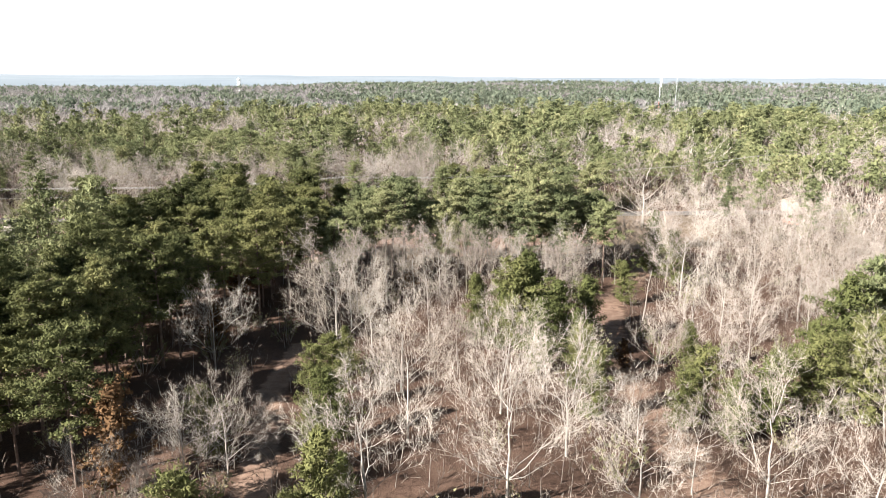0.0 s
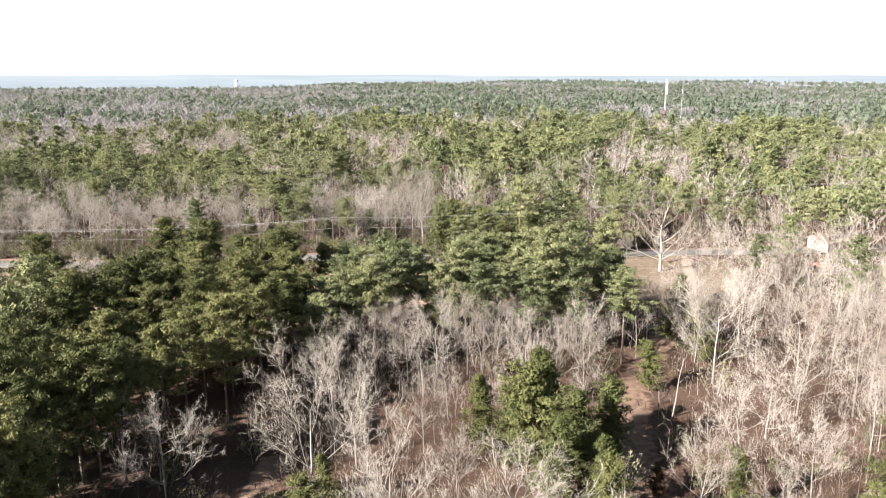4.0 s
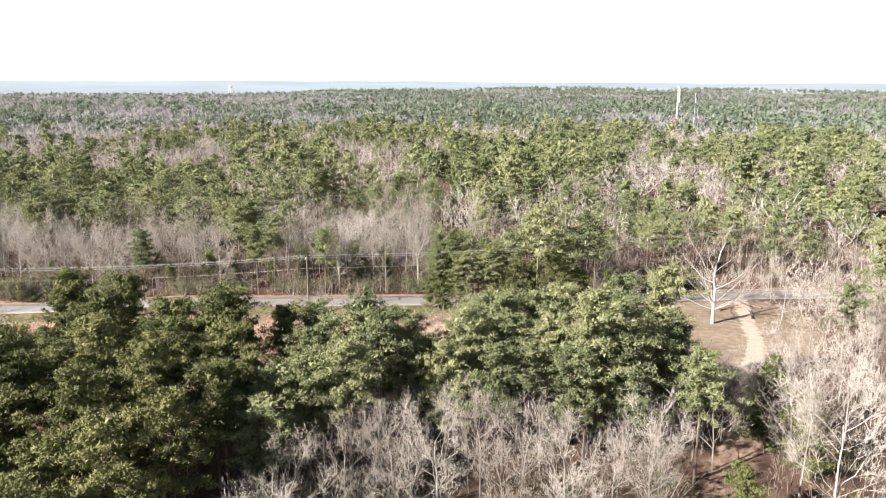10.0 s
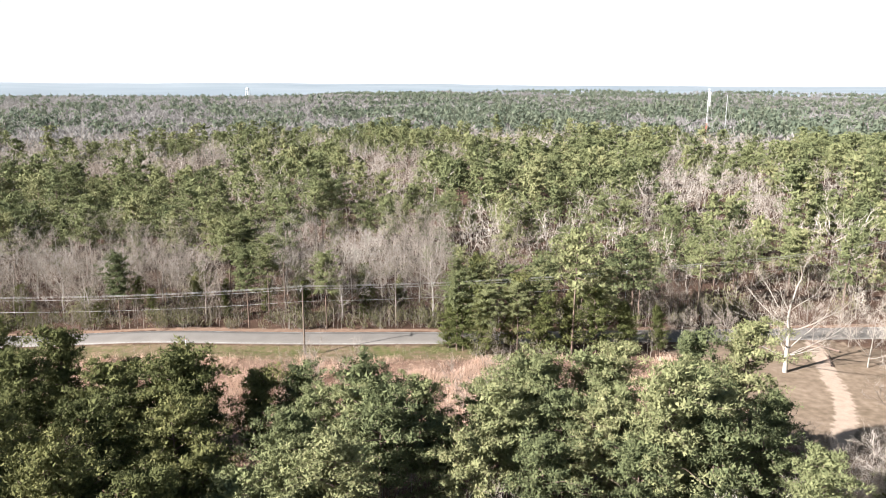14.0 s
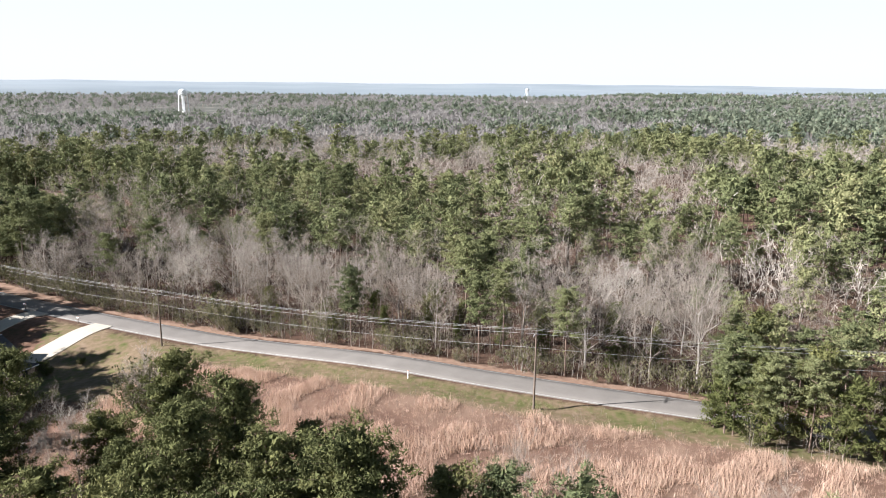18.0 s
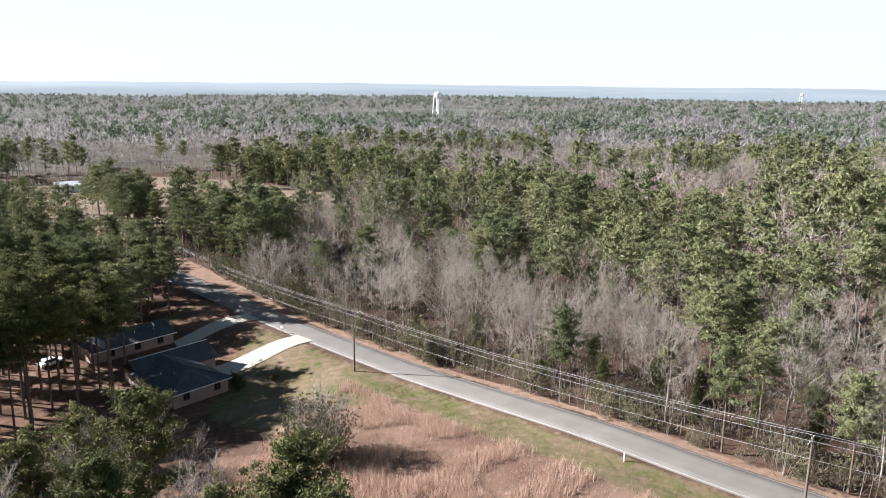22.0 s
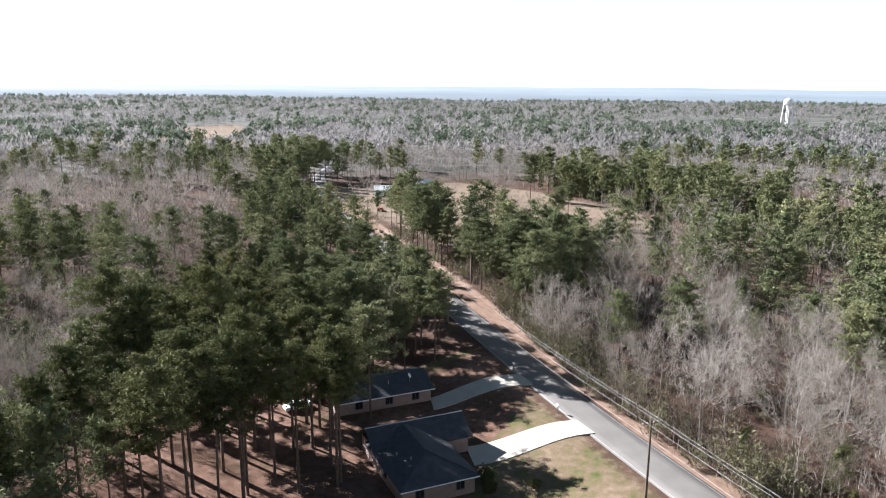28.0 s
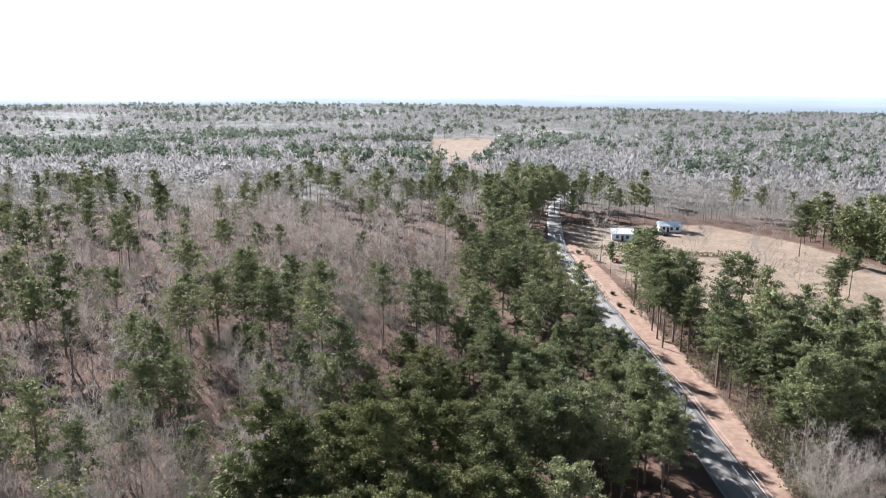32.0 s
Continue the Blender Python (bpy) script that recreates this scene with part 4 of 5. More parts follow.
def woods(name, templates, x, y, size, mats, label, category="woods"):
    """Many plants as one mesh: copies of a few templates, turned and scaled."""
    vs, fs, idx, tints, n = [], [], [], [], 0
    pick = rng.integers(0, len(templates), len(x))
    z = height(x, y) - 0.2
    turn = rng.uniform(0, 6.28, len(x))
    hue = rng.uniform(0, 1, len(x))
    for k, ((tv, tf), (cv, cf)) in enumerate(templates):
        sel = np.nonzero(pick == k)[0]
        if not len(sel):
            continue
        v0 = np.concatenate([tv, cv])
        f0 = np.concatenate([tf, cf + len(tv)])
        i0 = np.r_[np.ones(len(tf), int), np.zeros(len(cf), int)]
        c, s = np.cos(turn[sel])[:, None], np.sin(turn[sel])[:, None]
        g = size[sel][:, None]
        v = np.stack([(v0[:, 0] * c - v0[:, 1] * s) * g + x[sel][:, None], (v0[:, 0] * s + v0[:, 1] * c) * g + y[sel][:, None], v0[:, 2] * g + z[sel][:, None]], -1)
        vs.append(v.reshape(-1, 3))
        fs.append((f0[None] + (np.arange(len(sel)) * len(v0))[:, None, None]).reshape(-1, 3) + n)
        idx.append(np.tile(i0, len(sel)))
        tints.append(np.repeat(hue[sel], len(v0)))
        n += len(v0) * len(sel)
    me = mesh_of(name, np.concatenate(vs), np.concatenate(fs), mats, np.concatenate(idx), np.concatenate(tints))
    return tagged(new(name, me), label, category, kind="stuff")


MID_PINES = [pine(300 + i, 16.5 + 1.5 * (i % 4), 0.48 + 0.06 * (i % 3), 4.2 + 0.5 * (i % 3), 15, 3, 0.64, 15, 1.2, sides=3, blade=0.29, flat=0.65) for i in range(6)]
EDGE_PINES = [pine(320 + i, 16.5 + 1.5 * (i % 4), 0.46 + 0.06 * (i % 3), 4.2 + 0.5 * (i % 3), 24, 3, 0.38, 30, 1.0, sides=4, blade=0.26, flat=0.62) for i in range(4)]
MID_BARES = [bare(330 + i, 13.5 + i % 3, 0.2 + 0.08 * (i % 2), 9, 4, 3, 3, 0.34 + 0.05 * (i % 3), 0.009, 0.030, 0.08, sides=3, solid=False) for i in range(5)]
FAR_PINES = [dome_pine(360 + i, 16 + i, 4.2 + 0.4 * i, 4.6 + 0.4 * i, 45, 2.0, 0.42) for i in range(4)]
FAR_BARES = [dome_bare(380 + i, 13 + i, 4.8 + 0.3 * i, 38, 2.4, 0.24) for i in range(4)]
SAPLINGS = [bare(400 + i, 4.5 + i, 0.04, 6, 2, 2, 1, 0.30, 0.006, 0.016, 0.14, sides=3, solid=False) for i in range(3)]
THICKET = [shrub(420 + i, 3.0 + 0.9 * i, 1.7 + 0.4 * i, 14, 7, 0.25, 5, 0.3) for i in range(3)]

rx, ry, rp = X[left], Y[left], is_pine[left]
nx2, ny2 = spread(-560, 320, -120, 600, 7.6)
keep = ~cleared(nx2, ny2) & ~((nx2 > -420) & (nx2 < 190) & (ny2 > 26) & (ny2 < 330)) & (np.hypot(nx2 + 20, ny2 - 120) < 460) & in_sight(nx2, ny2, 30)
nx2, ny2 = nx2[keep], ny2[keep]
np2 = rng.uniform(0, 1, len(nx2)) < pine_share(nx2, ny2)
thin = ~np2 & (rng.uniform(0, 1, len(nx2)) < 0.2)
nx2, ny2, np2 = nx2[~thin], ny2[~thin], np2[~thin]
mx, my, mp = np.r_[rx, nx2], np.r_[ry, ny2], np.r_[rp, np2]
tall = rng.uniform(0.55, 1.18, len(mx)) * np.where(inside(WEST_PINES, mx, my), 0.88, 1.0) * np.where((mx > -20) & (my > 203) & (my < 300), 0.8, 1.0)
close = mp & (near_line(VIEW, mx, my) < 120)
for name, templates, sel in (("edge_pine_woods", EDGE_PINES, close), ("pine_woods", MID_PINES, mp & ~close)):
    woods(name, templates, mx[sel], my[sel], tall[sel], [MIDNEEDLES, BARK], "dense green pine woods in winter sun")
south = ~mp & (my < 200) & (mx > -60)
north = ~mp & ~south
woods("bare_woods", MID_BARES, mx[south], my[south], rng.uniform(0.55, 1.3, south.sum()), [TWIGS, GREYBARK], "pale leafless broadleaf woods in winter sun")
woods("grey_woods", MID_BARES, mx[north], my[north], rng.uniform(0.55, 1.3, north.sum()), [GREYTWIGS, GREYBARK], "leafless grey broadleaf woods in winter")

fx, fy = spread(-1200, 800, -500, 1250, 11.5)
d = np.hypot(fx + 20, fy - 120)
keep = (d > 455) & (d < 1050) & in_sight(fx, fy, 30) & ~cleared(fx, fy)
gx2, gy2 = spread(-2700, 1800, -1300, 2700, 20.0)
d = np.hypot(gx2 + 20, gy2 - 120)
keep2 = (d > 1040) & (d < 2550) & in_sight(gx2, gy2, 40) & ~cleared(gx2, gy2) & (wander(gx2, gy2, 260, 31) < 0.8)
fx, fy = np.r_[fx[keep], gx2[keep2]], np.r_[fy[keep], gy2[keep2]]
big = np.r_[rng.uniform(0.8, 1.2, keep.sum()), rng.uniform(0.85, 1.35, keep2.sum())]
fp = rng.uniform(0, 1, len(fx)) < pine_share(fx, fy)
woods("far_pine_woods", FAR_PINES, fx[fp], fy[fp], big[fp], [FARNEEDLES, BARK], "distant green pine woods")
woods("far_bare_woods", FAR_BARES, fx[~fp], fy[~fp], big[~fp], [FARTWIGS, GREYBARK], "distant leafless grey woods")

# saplings and thickets under the leafless trees and along the road
ux, uy = spread(-330, 120, 30, 300, 3.6)
keep = ~cleared(ux, uy) & in_sight(ux, uy, 0) & (rng.uniform(0, 1, len(ux)) < np.where(pine_share(ux, uy) < 0.6, 0.85, 0.2)) & ~inside(YARD_PINES, ux, uy)
woods("saplings", SAPLINGS, ux[keep], uy[keep], rng.uniform(0.6, 1.3, keep.sum()), [UNDERBRUSH, GREYBARK], "leafless saplings and brush under the trees", "undergrowth")
ux, uy = spread(-22, 110, 36, 200, 2.3)
keep = ~cleared(ux, uy) & ~inside(PINE_STAND, ux, uy) & (near_line(TRACK, ux, uy) > 3) & (near_line(TRAIL, ux, uy) > 4.5) & (wander(ux, uy, 14, 23) > 0.42)
woods("pale_brush", SAPLINGS, ux[keep], uy[keep], rng.uniform(0.35, 0.8, keep.sum()), [TWIGS, GREYBARK], "pale leafless brush under winter trees", "undergrowth")
ux, uy = spread(-330, 120, 30, 300, 5.0)
ex, ey = spread(-262, 60, 203, 240, 1.7)
edge = ey - road_y(ex)
keep = ~cleared(ux, uy) & in_sight(ux, uy, 0) & (rng.uniform(0, 1, len(ux)) < np.where((pine_share(ux, uy) < 0.5) & ((uy > 200) | (ux < -130)), 0.7, 0.25)) & ~inside(YARD_PINES, ux, uy) & (near_line(VIEW, ux, uy) < 190)
keep2 = (edge > 4.6 + 4 * smooth(-120, -180, ex)) & (edge < 13 + 4 * smooth(-120, -180, ex)) & (rng.uniform(0, 1, len(ex)) < 0.85 - 0.5 * smooth(-150, -190, ex))
tx, ty = np.r_[ux[keep], ex[keep2]], np.r_[uy[keep], ey[keep2]]
leafy = rng.uniform(0, 1, len(tx)) < 0.45 + 0.4 * smooth(0.4, 0.65, wander(tx, ty, 16, 71))
kx, ky = spread(-210, 60, 206, 250, 2.3)
keep = ~cleared(kx, ky) & (rng.uniform(0, 1, len(kx)) < 0.6)
tx, ty, leafy = np.r_[tx, kx[keep]], np.r_[ty, ky[keep]], np.r_[leafy, np.zeros(keep.sum(), bool)]
woods("thicket", THICKET, tx[leafy], ty[leafy], rng.uniform(0.45, 1.25, leafy.sum()) * (0.7 + 0.8 * wander(tx[leafy], ty[leafy], 11, 73)), [SCRUB, GREYBARK], "olive-brown evergreen scrub at the edge of the woods", "undergrowth")
woods("brush", SAPLINGS, tx[~leafy], ty[~leafy], rng.uniform(0.5, 1.2, (~leafy).sum()), [UNDERBRUSH, GREYBARK], "tangled leafless brush at the edge of the woods", "undergrowth")

# tall dry grass between the road and the pines
hx, hy = spread(-96, 42, 148, 198, 0.44)
thick = wander(hx, hy, 9, 41)
keep = inside(STRAW_STRIP, hx, hy) & (hy < road_y(hx) - 9.0 - 2.0 * thick) & (rng.uniform(0, 1, len(hx)) < 0.3 + 0.7 * smooth(0.36, 0.56, thick))
TUFTS = []
for i in range(4):
    r = np.random.default_rng(500 + i)
    c = np.stack([r.normal(0, 0.24, 15), r.normal(0, 0.24, 15), np.full(15, 0.05)], 1)
    TUFTS.append(((np.zeros((0, 3)), np.zeros((0, 3), int)), blades(r, c, np.tile([[0.15, 0.08, 1.0]], (15, 1)), 0.78, 0.026, 1, 0.32)))
woods("tall_grass", TUFTS, hx[keep], hy[keep], rng.uniform(0.6, 1.5, keep.sum()) * (0.7 + 0.5 * smooth(0.36, 0.56, thick[keep])), [STRAW, STRAW], "tall tan broom grass in a roadside strip", "grass")

# a close-set young plantation that walls the pasture
PLANTED = [pine(340 + i, 10.5 + i, 0.08, 2.6, 16, 3, 0.55, 10, 1.0, sides=3, cone=True, blade=0.27) for i in range(4)]
px, py = spread(-336, -128, 318, 346, 4.0)
keep = py > 319 + 7 * wander(px, py, 40, 51) + 0.04 * np.abs(px + 240)
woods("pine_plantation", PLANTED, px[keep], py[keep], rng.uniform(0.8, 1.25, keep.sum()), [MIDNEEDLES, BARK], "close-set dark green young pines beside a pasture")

# weeds on the road verge
vx, vy = spread(-97, -1, 184, 200, 0.62)
off = road_y(vx) - vy
keep = (off > 3.9) & (off < 10.5) & (rng.uniform(0, 1, len(vx)) < 0.25 + 0.75 * smooth(0.4, 0.6, wander(vx, vy, 7, 61)))
woods("verge_weeds", TUFTS, vx[keep], vy[keep], rng.uniform(0.2, 0.55, keep.sum()), [SCRUB, SCRUB], "low brown-green weeds on a road verge", "grass")

# trees that kept their russet leaves
RUST_ME = [(mesh_of("trunk", *t, [BARK]), mesh_of("crown", *c, [RUSSET])) for t, c in (pine(150 + i, 7.0 + i, 0.15, 2.3, 26, 3, 0.24, 24, 0.6, blade=0.4) for i in range(2))]
for k, (x, y, g) in enumerate([(-35.5, 121.5, 1.2), (-32.5, 125, 1.3), (-31.5, 98, 1.0), (-30, 61, 1.4), (24, 92, 0.6), (-20, 153, 0.5), (-72, 150, 0.6), (-6, 128, 0.9)]):
    tree("russet_oak", RUST_ME[k % 2], x, y, k * 1.3, g, "small oak that kept its russet dead leaves", "tree", "russet oaks")

# dark brambles in the hollows of the grass strip
bx, by = spread(-90, 40, 150, 197, 1.5)
keep = inside(STRAW_STRIP, bx, by) & (by < road_y(bx) - 5) & (wander(bx, by, 9, 41) < 0.47) & (rng.uniform(0, 1, len(bx)) < 0.8)
woods("brambles", SAPLINGS, bx[keep], by[keep], rng.uniform(0.15, 0.38, keep.sum()), [UNDERBRUSH, GREYBARK], "low dark brambles among tall dry grass", "undergrowth")


# ---- poles and cables ----
def utility_pole(x, y, h, turn, label, arms=1):
    p = root("utility_pole", pose(x, y, float(height(x, y)) - 0.3, 0, 0, turn), label, "pole", "roadside poles")
    part("shaft", bm_mesh("shaft", lambda b: rod(b, (0, 0, 0), (0, 0, h + 0.3), 0.17, 0.11, 10), POLE), p)
    for k in range(arms):
        z = h - 0.25 - 0.9 * k
        arm = part("crossarm", bm_mesh("crossarm", lambda b: box(b, -1.2, 1.2, 0.12, 0.22, z - 0.06, z + 0.06, 0.01), POLE), p)
        for s in (-1.05, -0.45, 0.45, 1.05):
            part("insulator", bm_mesh("insulator", lambda b: (rod(b, (s, 0.17, z + 0.06), (s, 0.17, z + 0.16), 0.025, 0.02, 6), rod(b, (s, 0.17, z + 0.16), (s, 0.17, z + 0.26), 0.06, 0.045, 8)), STEEL), arm)
    return p


def cable(a, b, sag, r=0.018):
    """A cable that hangs between two points."""
    a, b = np.array(a, float), np.array(b, float)
    u = np.linspace(0, 1, 17)
    pts = a + (b - a) * u[:, None]
    pts[:, 2] -= 4 * sag * u * (1 - u)
    return mesh_of("cable", *tube(pts, np.full(17, r), 4), [WIRE])


POLES = [(-300, 213.6, 10.5, 86), (-235, 208.3, 10.5, 86), (-167, 202.8, 10.4, 86), (-98.3, 197.6, 10.4, 88), (-26.1, 192.9, 11.6, 92), (46, 214, 11.0, 70), (98.7, 231.8, 14.0, 62), (170, 262, 14.0, 62)]
tops = []
for k, (x, y, h, turn) in enumerate(POLES):
    utility_pole(x, y, h, turn, "weathered wooden utility pole with a crossarm beside the road", 2 if k > 5 else 1)
    tops.append((x, y, float(height(x, y)) + h, radians(turn)))
for (x0, y0, z0, a0), (x1, y1, z1, a1) in zip(tops, tops[1:]):
    run = root("power_line", pose(0, 0, 0), "thin metal power cables strung between wooden poles", "cable", "power lines")
    for s, dz in ((-1.05, 0.0), (0.45, 0.0), (1.05, 0.0), (0.0, -2.4)):
        a = (x0 + s * math.cos(a0), y0 + s * math.sin(a0), z0 + dz)
        b = (x1 + s * math.cos(a1), y1 + s * math.sin(a1), z1 + dz)
        part("cable", cable(a, b, 0.9), run)


# ---- houses ----
def prism(name, profile, y0, y1, mat):
    """A roof or wall of one profile (x, z) drawn out along y."""
    n = len(profile)
    v = [(x, y0, z) for x, z in profile] + [(x, y1, z) for x, z in profile]
    f = [tuple(range(n))[::-1], tuple(range(n, 2 * n))] + [(i, (i + 1) % n, n + (i + 1) % n, n + i) for i in range(n)]
    return mesh_of(name, v, f, [mat])


def window_unit(parent, x, y, z, w, h, turn):
    win = part("window", bm_mesh("window", lambda b: box(b, -w / 2, w / 2, -0.04, 0.04, -h / 2, h / 2), DARK), parent, "dark window pane")
    win.matrix_basis = pose(x, y, z, 0, 0, turn)
    f = bm_mesh("frame", lambda b: (box(b, -w / 2 - 0.08, w / 2 + 0.08, -0.07, 0.06, h / 2, h / 2 + 0.09), box(b, -w / 2 - 0.08, w / 2 + 0.08, -0.09, 0.06, -h / 2 - 0.09, -h / 2), box(b, -w / 2 - 0.08, -w / 2, -0.07, 0.06, -h / 2, h / 2), box(b, w / 2, w / 2 + 0.08, -0.07, 0.06, -h / 2, h / 2), box(b, -0.025, 0.025, -0.06, 0.05, -h / 2, h / 2)), POLE)
    part("window_frame", f, win)
    return win


def roof_slab(name, pts, mat, thick=0.16):
    """A roof face through its corners, with thickness."""
    v = [Vector(p) for p in pts]
    n = (v[1] - v[0]).cross(v[2] - v[0]).normalized()
    n = n if n.z > 0 else -n
    k = len(v)
    vs = v + [p - n * thick for p in v]
    f = [tuple(range(k)), tuple(range(2 * k - 1, k - 1, -1))] + [(i, k + i, k + (i + 1) % k, (i + 1) % k) for i in range(k)]
    return mesh_of(name, vs, f, [mat])


HZ = -5.35
house = root("brick_house", pose(0, 0, HZ), "single-storey brick house with dark hip roof and front gable", "house")
part("wall", bm_mesh("wall", lambda b: box(b, -124.5, -111.5, 171.8, 181.5, -0.4, 2.55), BRICK), house)
part("wall", bm_mesh("wall", lambda b: box(b, -128.0, -121.5, 171.9, 185.4, -0.4, 2.56), BRICK), house)
E1, R1, ov = 2.6, 4.75, 0.45
xa, xb, ya, yb = -125.0, -111.05, 171.3, 182.0
ym = (ya + yb) / 2
part("roof", roof_slab("roof", [(xb, ya, E1), (xb - 5.0, ym, R1), (xa, ym, R1), (xa, ya, E1)], SHINGLE), house)
part("roof", roof_slab("roof", [(xb, yb, E1), (xb - 5.0, ym, R1), (xa, ym, R1), (xa, yb, E1)], SHINGLE), house)
part("roof", roof_slab("roof", [(xb, ya, E1), (xb - 5.0, ym, R1), (xb, yb, E1)], SHINGLE), house)
part("roof", roof_slab("roof", [(-128.5, 171.3, E1), (-124.75, 171.3, R1 + 0.02), (-124.75, 185.9, R1 + 0.02), (-128.5, 185.9, E1)], SHINGLE), house)
part("roof", roof_slab("roof", [(-121.0, 171.3, E1), (-124.75, 171.3, R1 + 0.02), (-124.75, 185.9, R1 + 0.02), (-121.0, 185.9, E1)], SHINGLE), house)
part("gable", prism("gable", [(-128.0, 2.56), (-121.5, 2.56), (-124.75, 4.5)], 185.1, 185.4, BRICK), house)
part("ridge_cap", bm_mesh("ridge_cap", lambda b: rod(b, (-124.75, 171.3, R1 + 0.05), (-124.75, 185.9, R1 + 0.05), 0.08, 0.08, 6), STEEL), house)
part("hip_cap", bm_mesh("hip_cap", lambda b: rod(b, (xb, yb, E1 + 0.05), (xb - 5.0, ym, R1 + 0.05), 0.07, 0.07, 6), SHINGLE), house)
part("garage_door", bm_mesh("garage_door", lambda b: [box(b, -127.2, -122.3, 185.42, 185.48, 0.02 + 0.55 * k, 0.53 + 0.55 * k, 0.01) for k in range(4)], WHITE), house, "white sectional garage door")
for yy in (174.0, 179.5):
    window_unit(house, -111.5, yy, 1.6, 1.0, 1.0, 90)
window_unit(house, -118, 171.8, 1.6, 1.1, 0.9, 0)
part("gutter", bm_mesh("gutter", lambda b: box(b, xb - 0.02, xb + 0.1, ya, yb, E1 - 0.14, E1 - 0.02, 0.01), WHITE), house)
part("gutter", bm_mesh("gutter", lambda b: box(b, -128.5, -121.0, 185.88, 185.94, E1 - 0.1, E1, 0.01), WHITE), house)

house2 = root("brick_house", pose(0, 0, HZ), "low brick house with a dark shingle gable roof among pines", "house")
part("wall", bm_mesh("wall", lambda b: box(b, -147.6, -139.2, 171.5, 187.2, -0.4, 2.5), BRICK), house2)
part("roof", roof_slab("roof", [(-138.6, 171.0, 2.5), (-143.4, 171.0, 4.2), (-143.4, 187.7, 4.2), (-138.6, 187.7, 2.5)], SHINGLE), house2)
part("roof", roof_slab("roof", [(-148.2, 171.0, 2.5), (-143.4, 171.0, 4.2), (-143.4, 187.7, 4.2), (-148.2, 187.7, 2.5)], SHINGLE), house2)
part("gable", prism("gable", [(-147.6, 2.5), (-139.2, 2.5), (-143.4, 3.98)], 186.9, 187.2, BRICK), house2)
part("gutter", bm_mesh("gutter", lambda b: box(b, -138.66, -138.5, 171.0, 187.7, 2.3, 2.46, 0.01), WHITE), house2, "white gutter")
for yy in (175, 180, 184.5):
    window_unit(house2, -139.2, yy, 1.5, 1.1, 1.2, 90)


def slab(name, corners, label, mat=CONCRETE, bend=0.0):
    """A driveway: a cast slab over the ground between four corners."""
    (ax, ay), (bx, by), (cx, cy), (dx, dy) = corners
    rows = []
    for i in range(13):
        u = i / 12
        sx = bend * math.sin(math.pi * u)
        p, q = (ax + (dx - ax) * u + sx, ay + (dy - ay) * u), (bx + (cx - bx) * u + sx, by + (cy - by) * u)
        for w in np.linspace(0, 1, 4):
            x, y = p[0] + (q[0] - p[0]) * w, p[1] + (q[1] - p[1]) * w
            rows.append((x, y, float(height(x, y)) + 0.10))
    f = [(i * 4 + j, i * 4 + j + 1, i * 4 + j + 5, i * 4 + j + 4) for i in range(12) for j in range(3)]
    me = mesh_of(name, rows, f, [mat])
    ob = tagged(new(name, me), label, "driveway", kind="structure")
    mod = ob.modifiers.new("thick", "SOLIDIFY")
    mod.thickness, mod.offset = 0.25, -1
    return ob


slab("driveway", [(-115.0, 202.2), (-119.6, 202.2), (-122.6, 185.6), (-117.4, 184.4)], "sunlit pale concrete driveway from the road to a garage")
slab("driveway", [(-133.4, 203.0), (-138.2, 203.2), (-139.8, 187.4), (-135.6, 186.2)], "pale concrete driveway in tree shade", bend=-0.6)


# ---- far landmarks ----
def water_tower(x, y, top, g=1.0):
    z0 = float(height(x, y))
    h = top - z0
    h = h / g
    w = root("water_tower", pose(x, y, z0) @ Matrix.Scale(g, 4), "tall white elevated water tank on steel legs over distant woods", "water tower")
    prof = [(0.2, h), (3.2, h - 0.8), (5.2, h - 2.4), (5.6, h - 4.0), (5.6, h - 6.5), (4.6, h - 8.2), (2.2, h - 9.4), (0.9, h - 9.8)]
    ring = np.linspace(0, 2 * np.pi, 20, endpoint=False)
    v = [(r * math.cos(a), r * math.sin(a), z) for r, z in prof for a in ring]
    f = [(i * 20 + j, i * 20 + (j + 1) % 20, (i + 1) * 20 + (j + 1) % 20, (i + 1) * 20 + j) for i in range(len(prof) - 1) for j in range(20)]
    part("tank", mesh_of("tank", v, [q[::-1] for q in f], [WHITE], smooth_shade=True), w)
    part("riser", bm_mesh("riser", lambda b: rod(b, (0, 0, 0), (0, 0, h - 9.5), 0.9, 0.9, 12), WHITE), w)
    for k in range(4):
        a = k * math.pi / 2 + 0.5
        part("leg", bm_mesh("leg", lambda b: rod(b, (8.0 * math.cos(a), 8.0 * math.sin(a), 0), (5.3 * math.cos(a), 5.3 * math.sin(a), h - 6.5), 0.75, 0.6, 8), WHITE), w)
    part("balcony", bm_mesh("balcony", lambda b: rod(b, (0, 0, h - 6.7), (0, 0, h - 6.4), 6.3, 6.3, 20), WHITE), w)
    return w


water_tower(-726, 925, 31)
water_tower(-570, 2104, 26, 0.8)


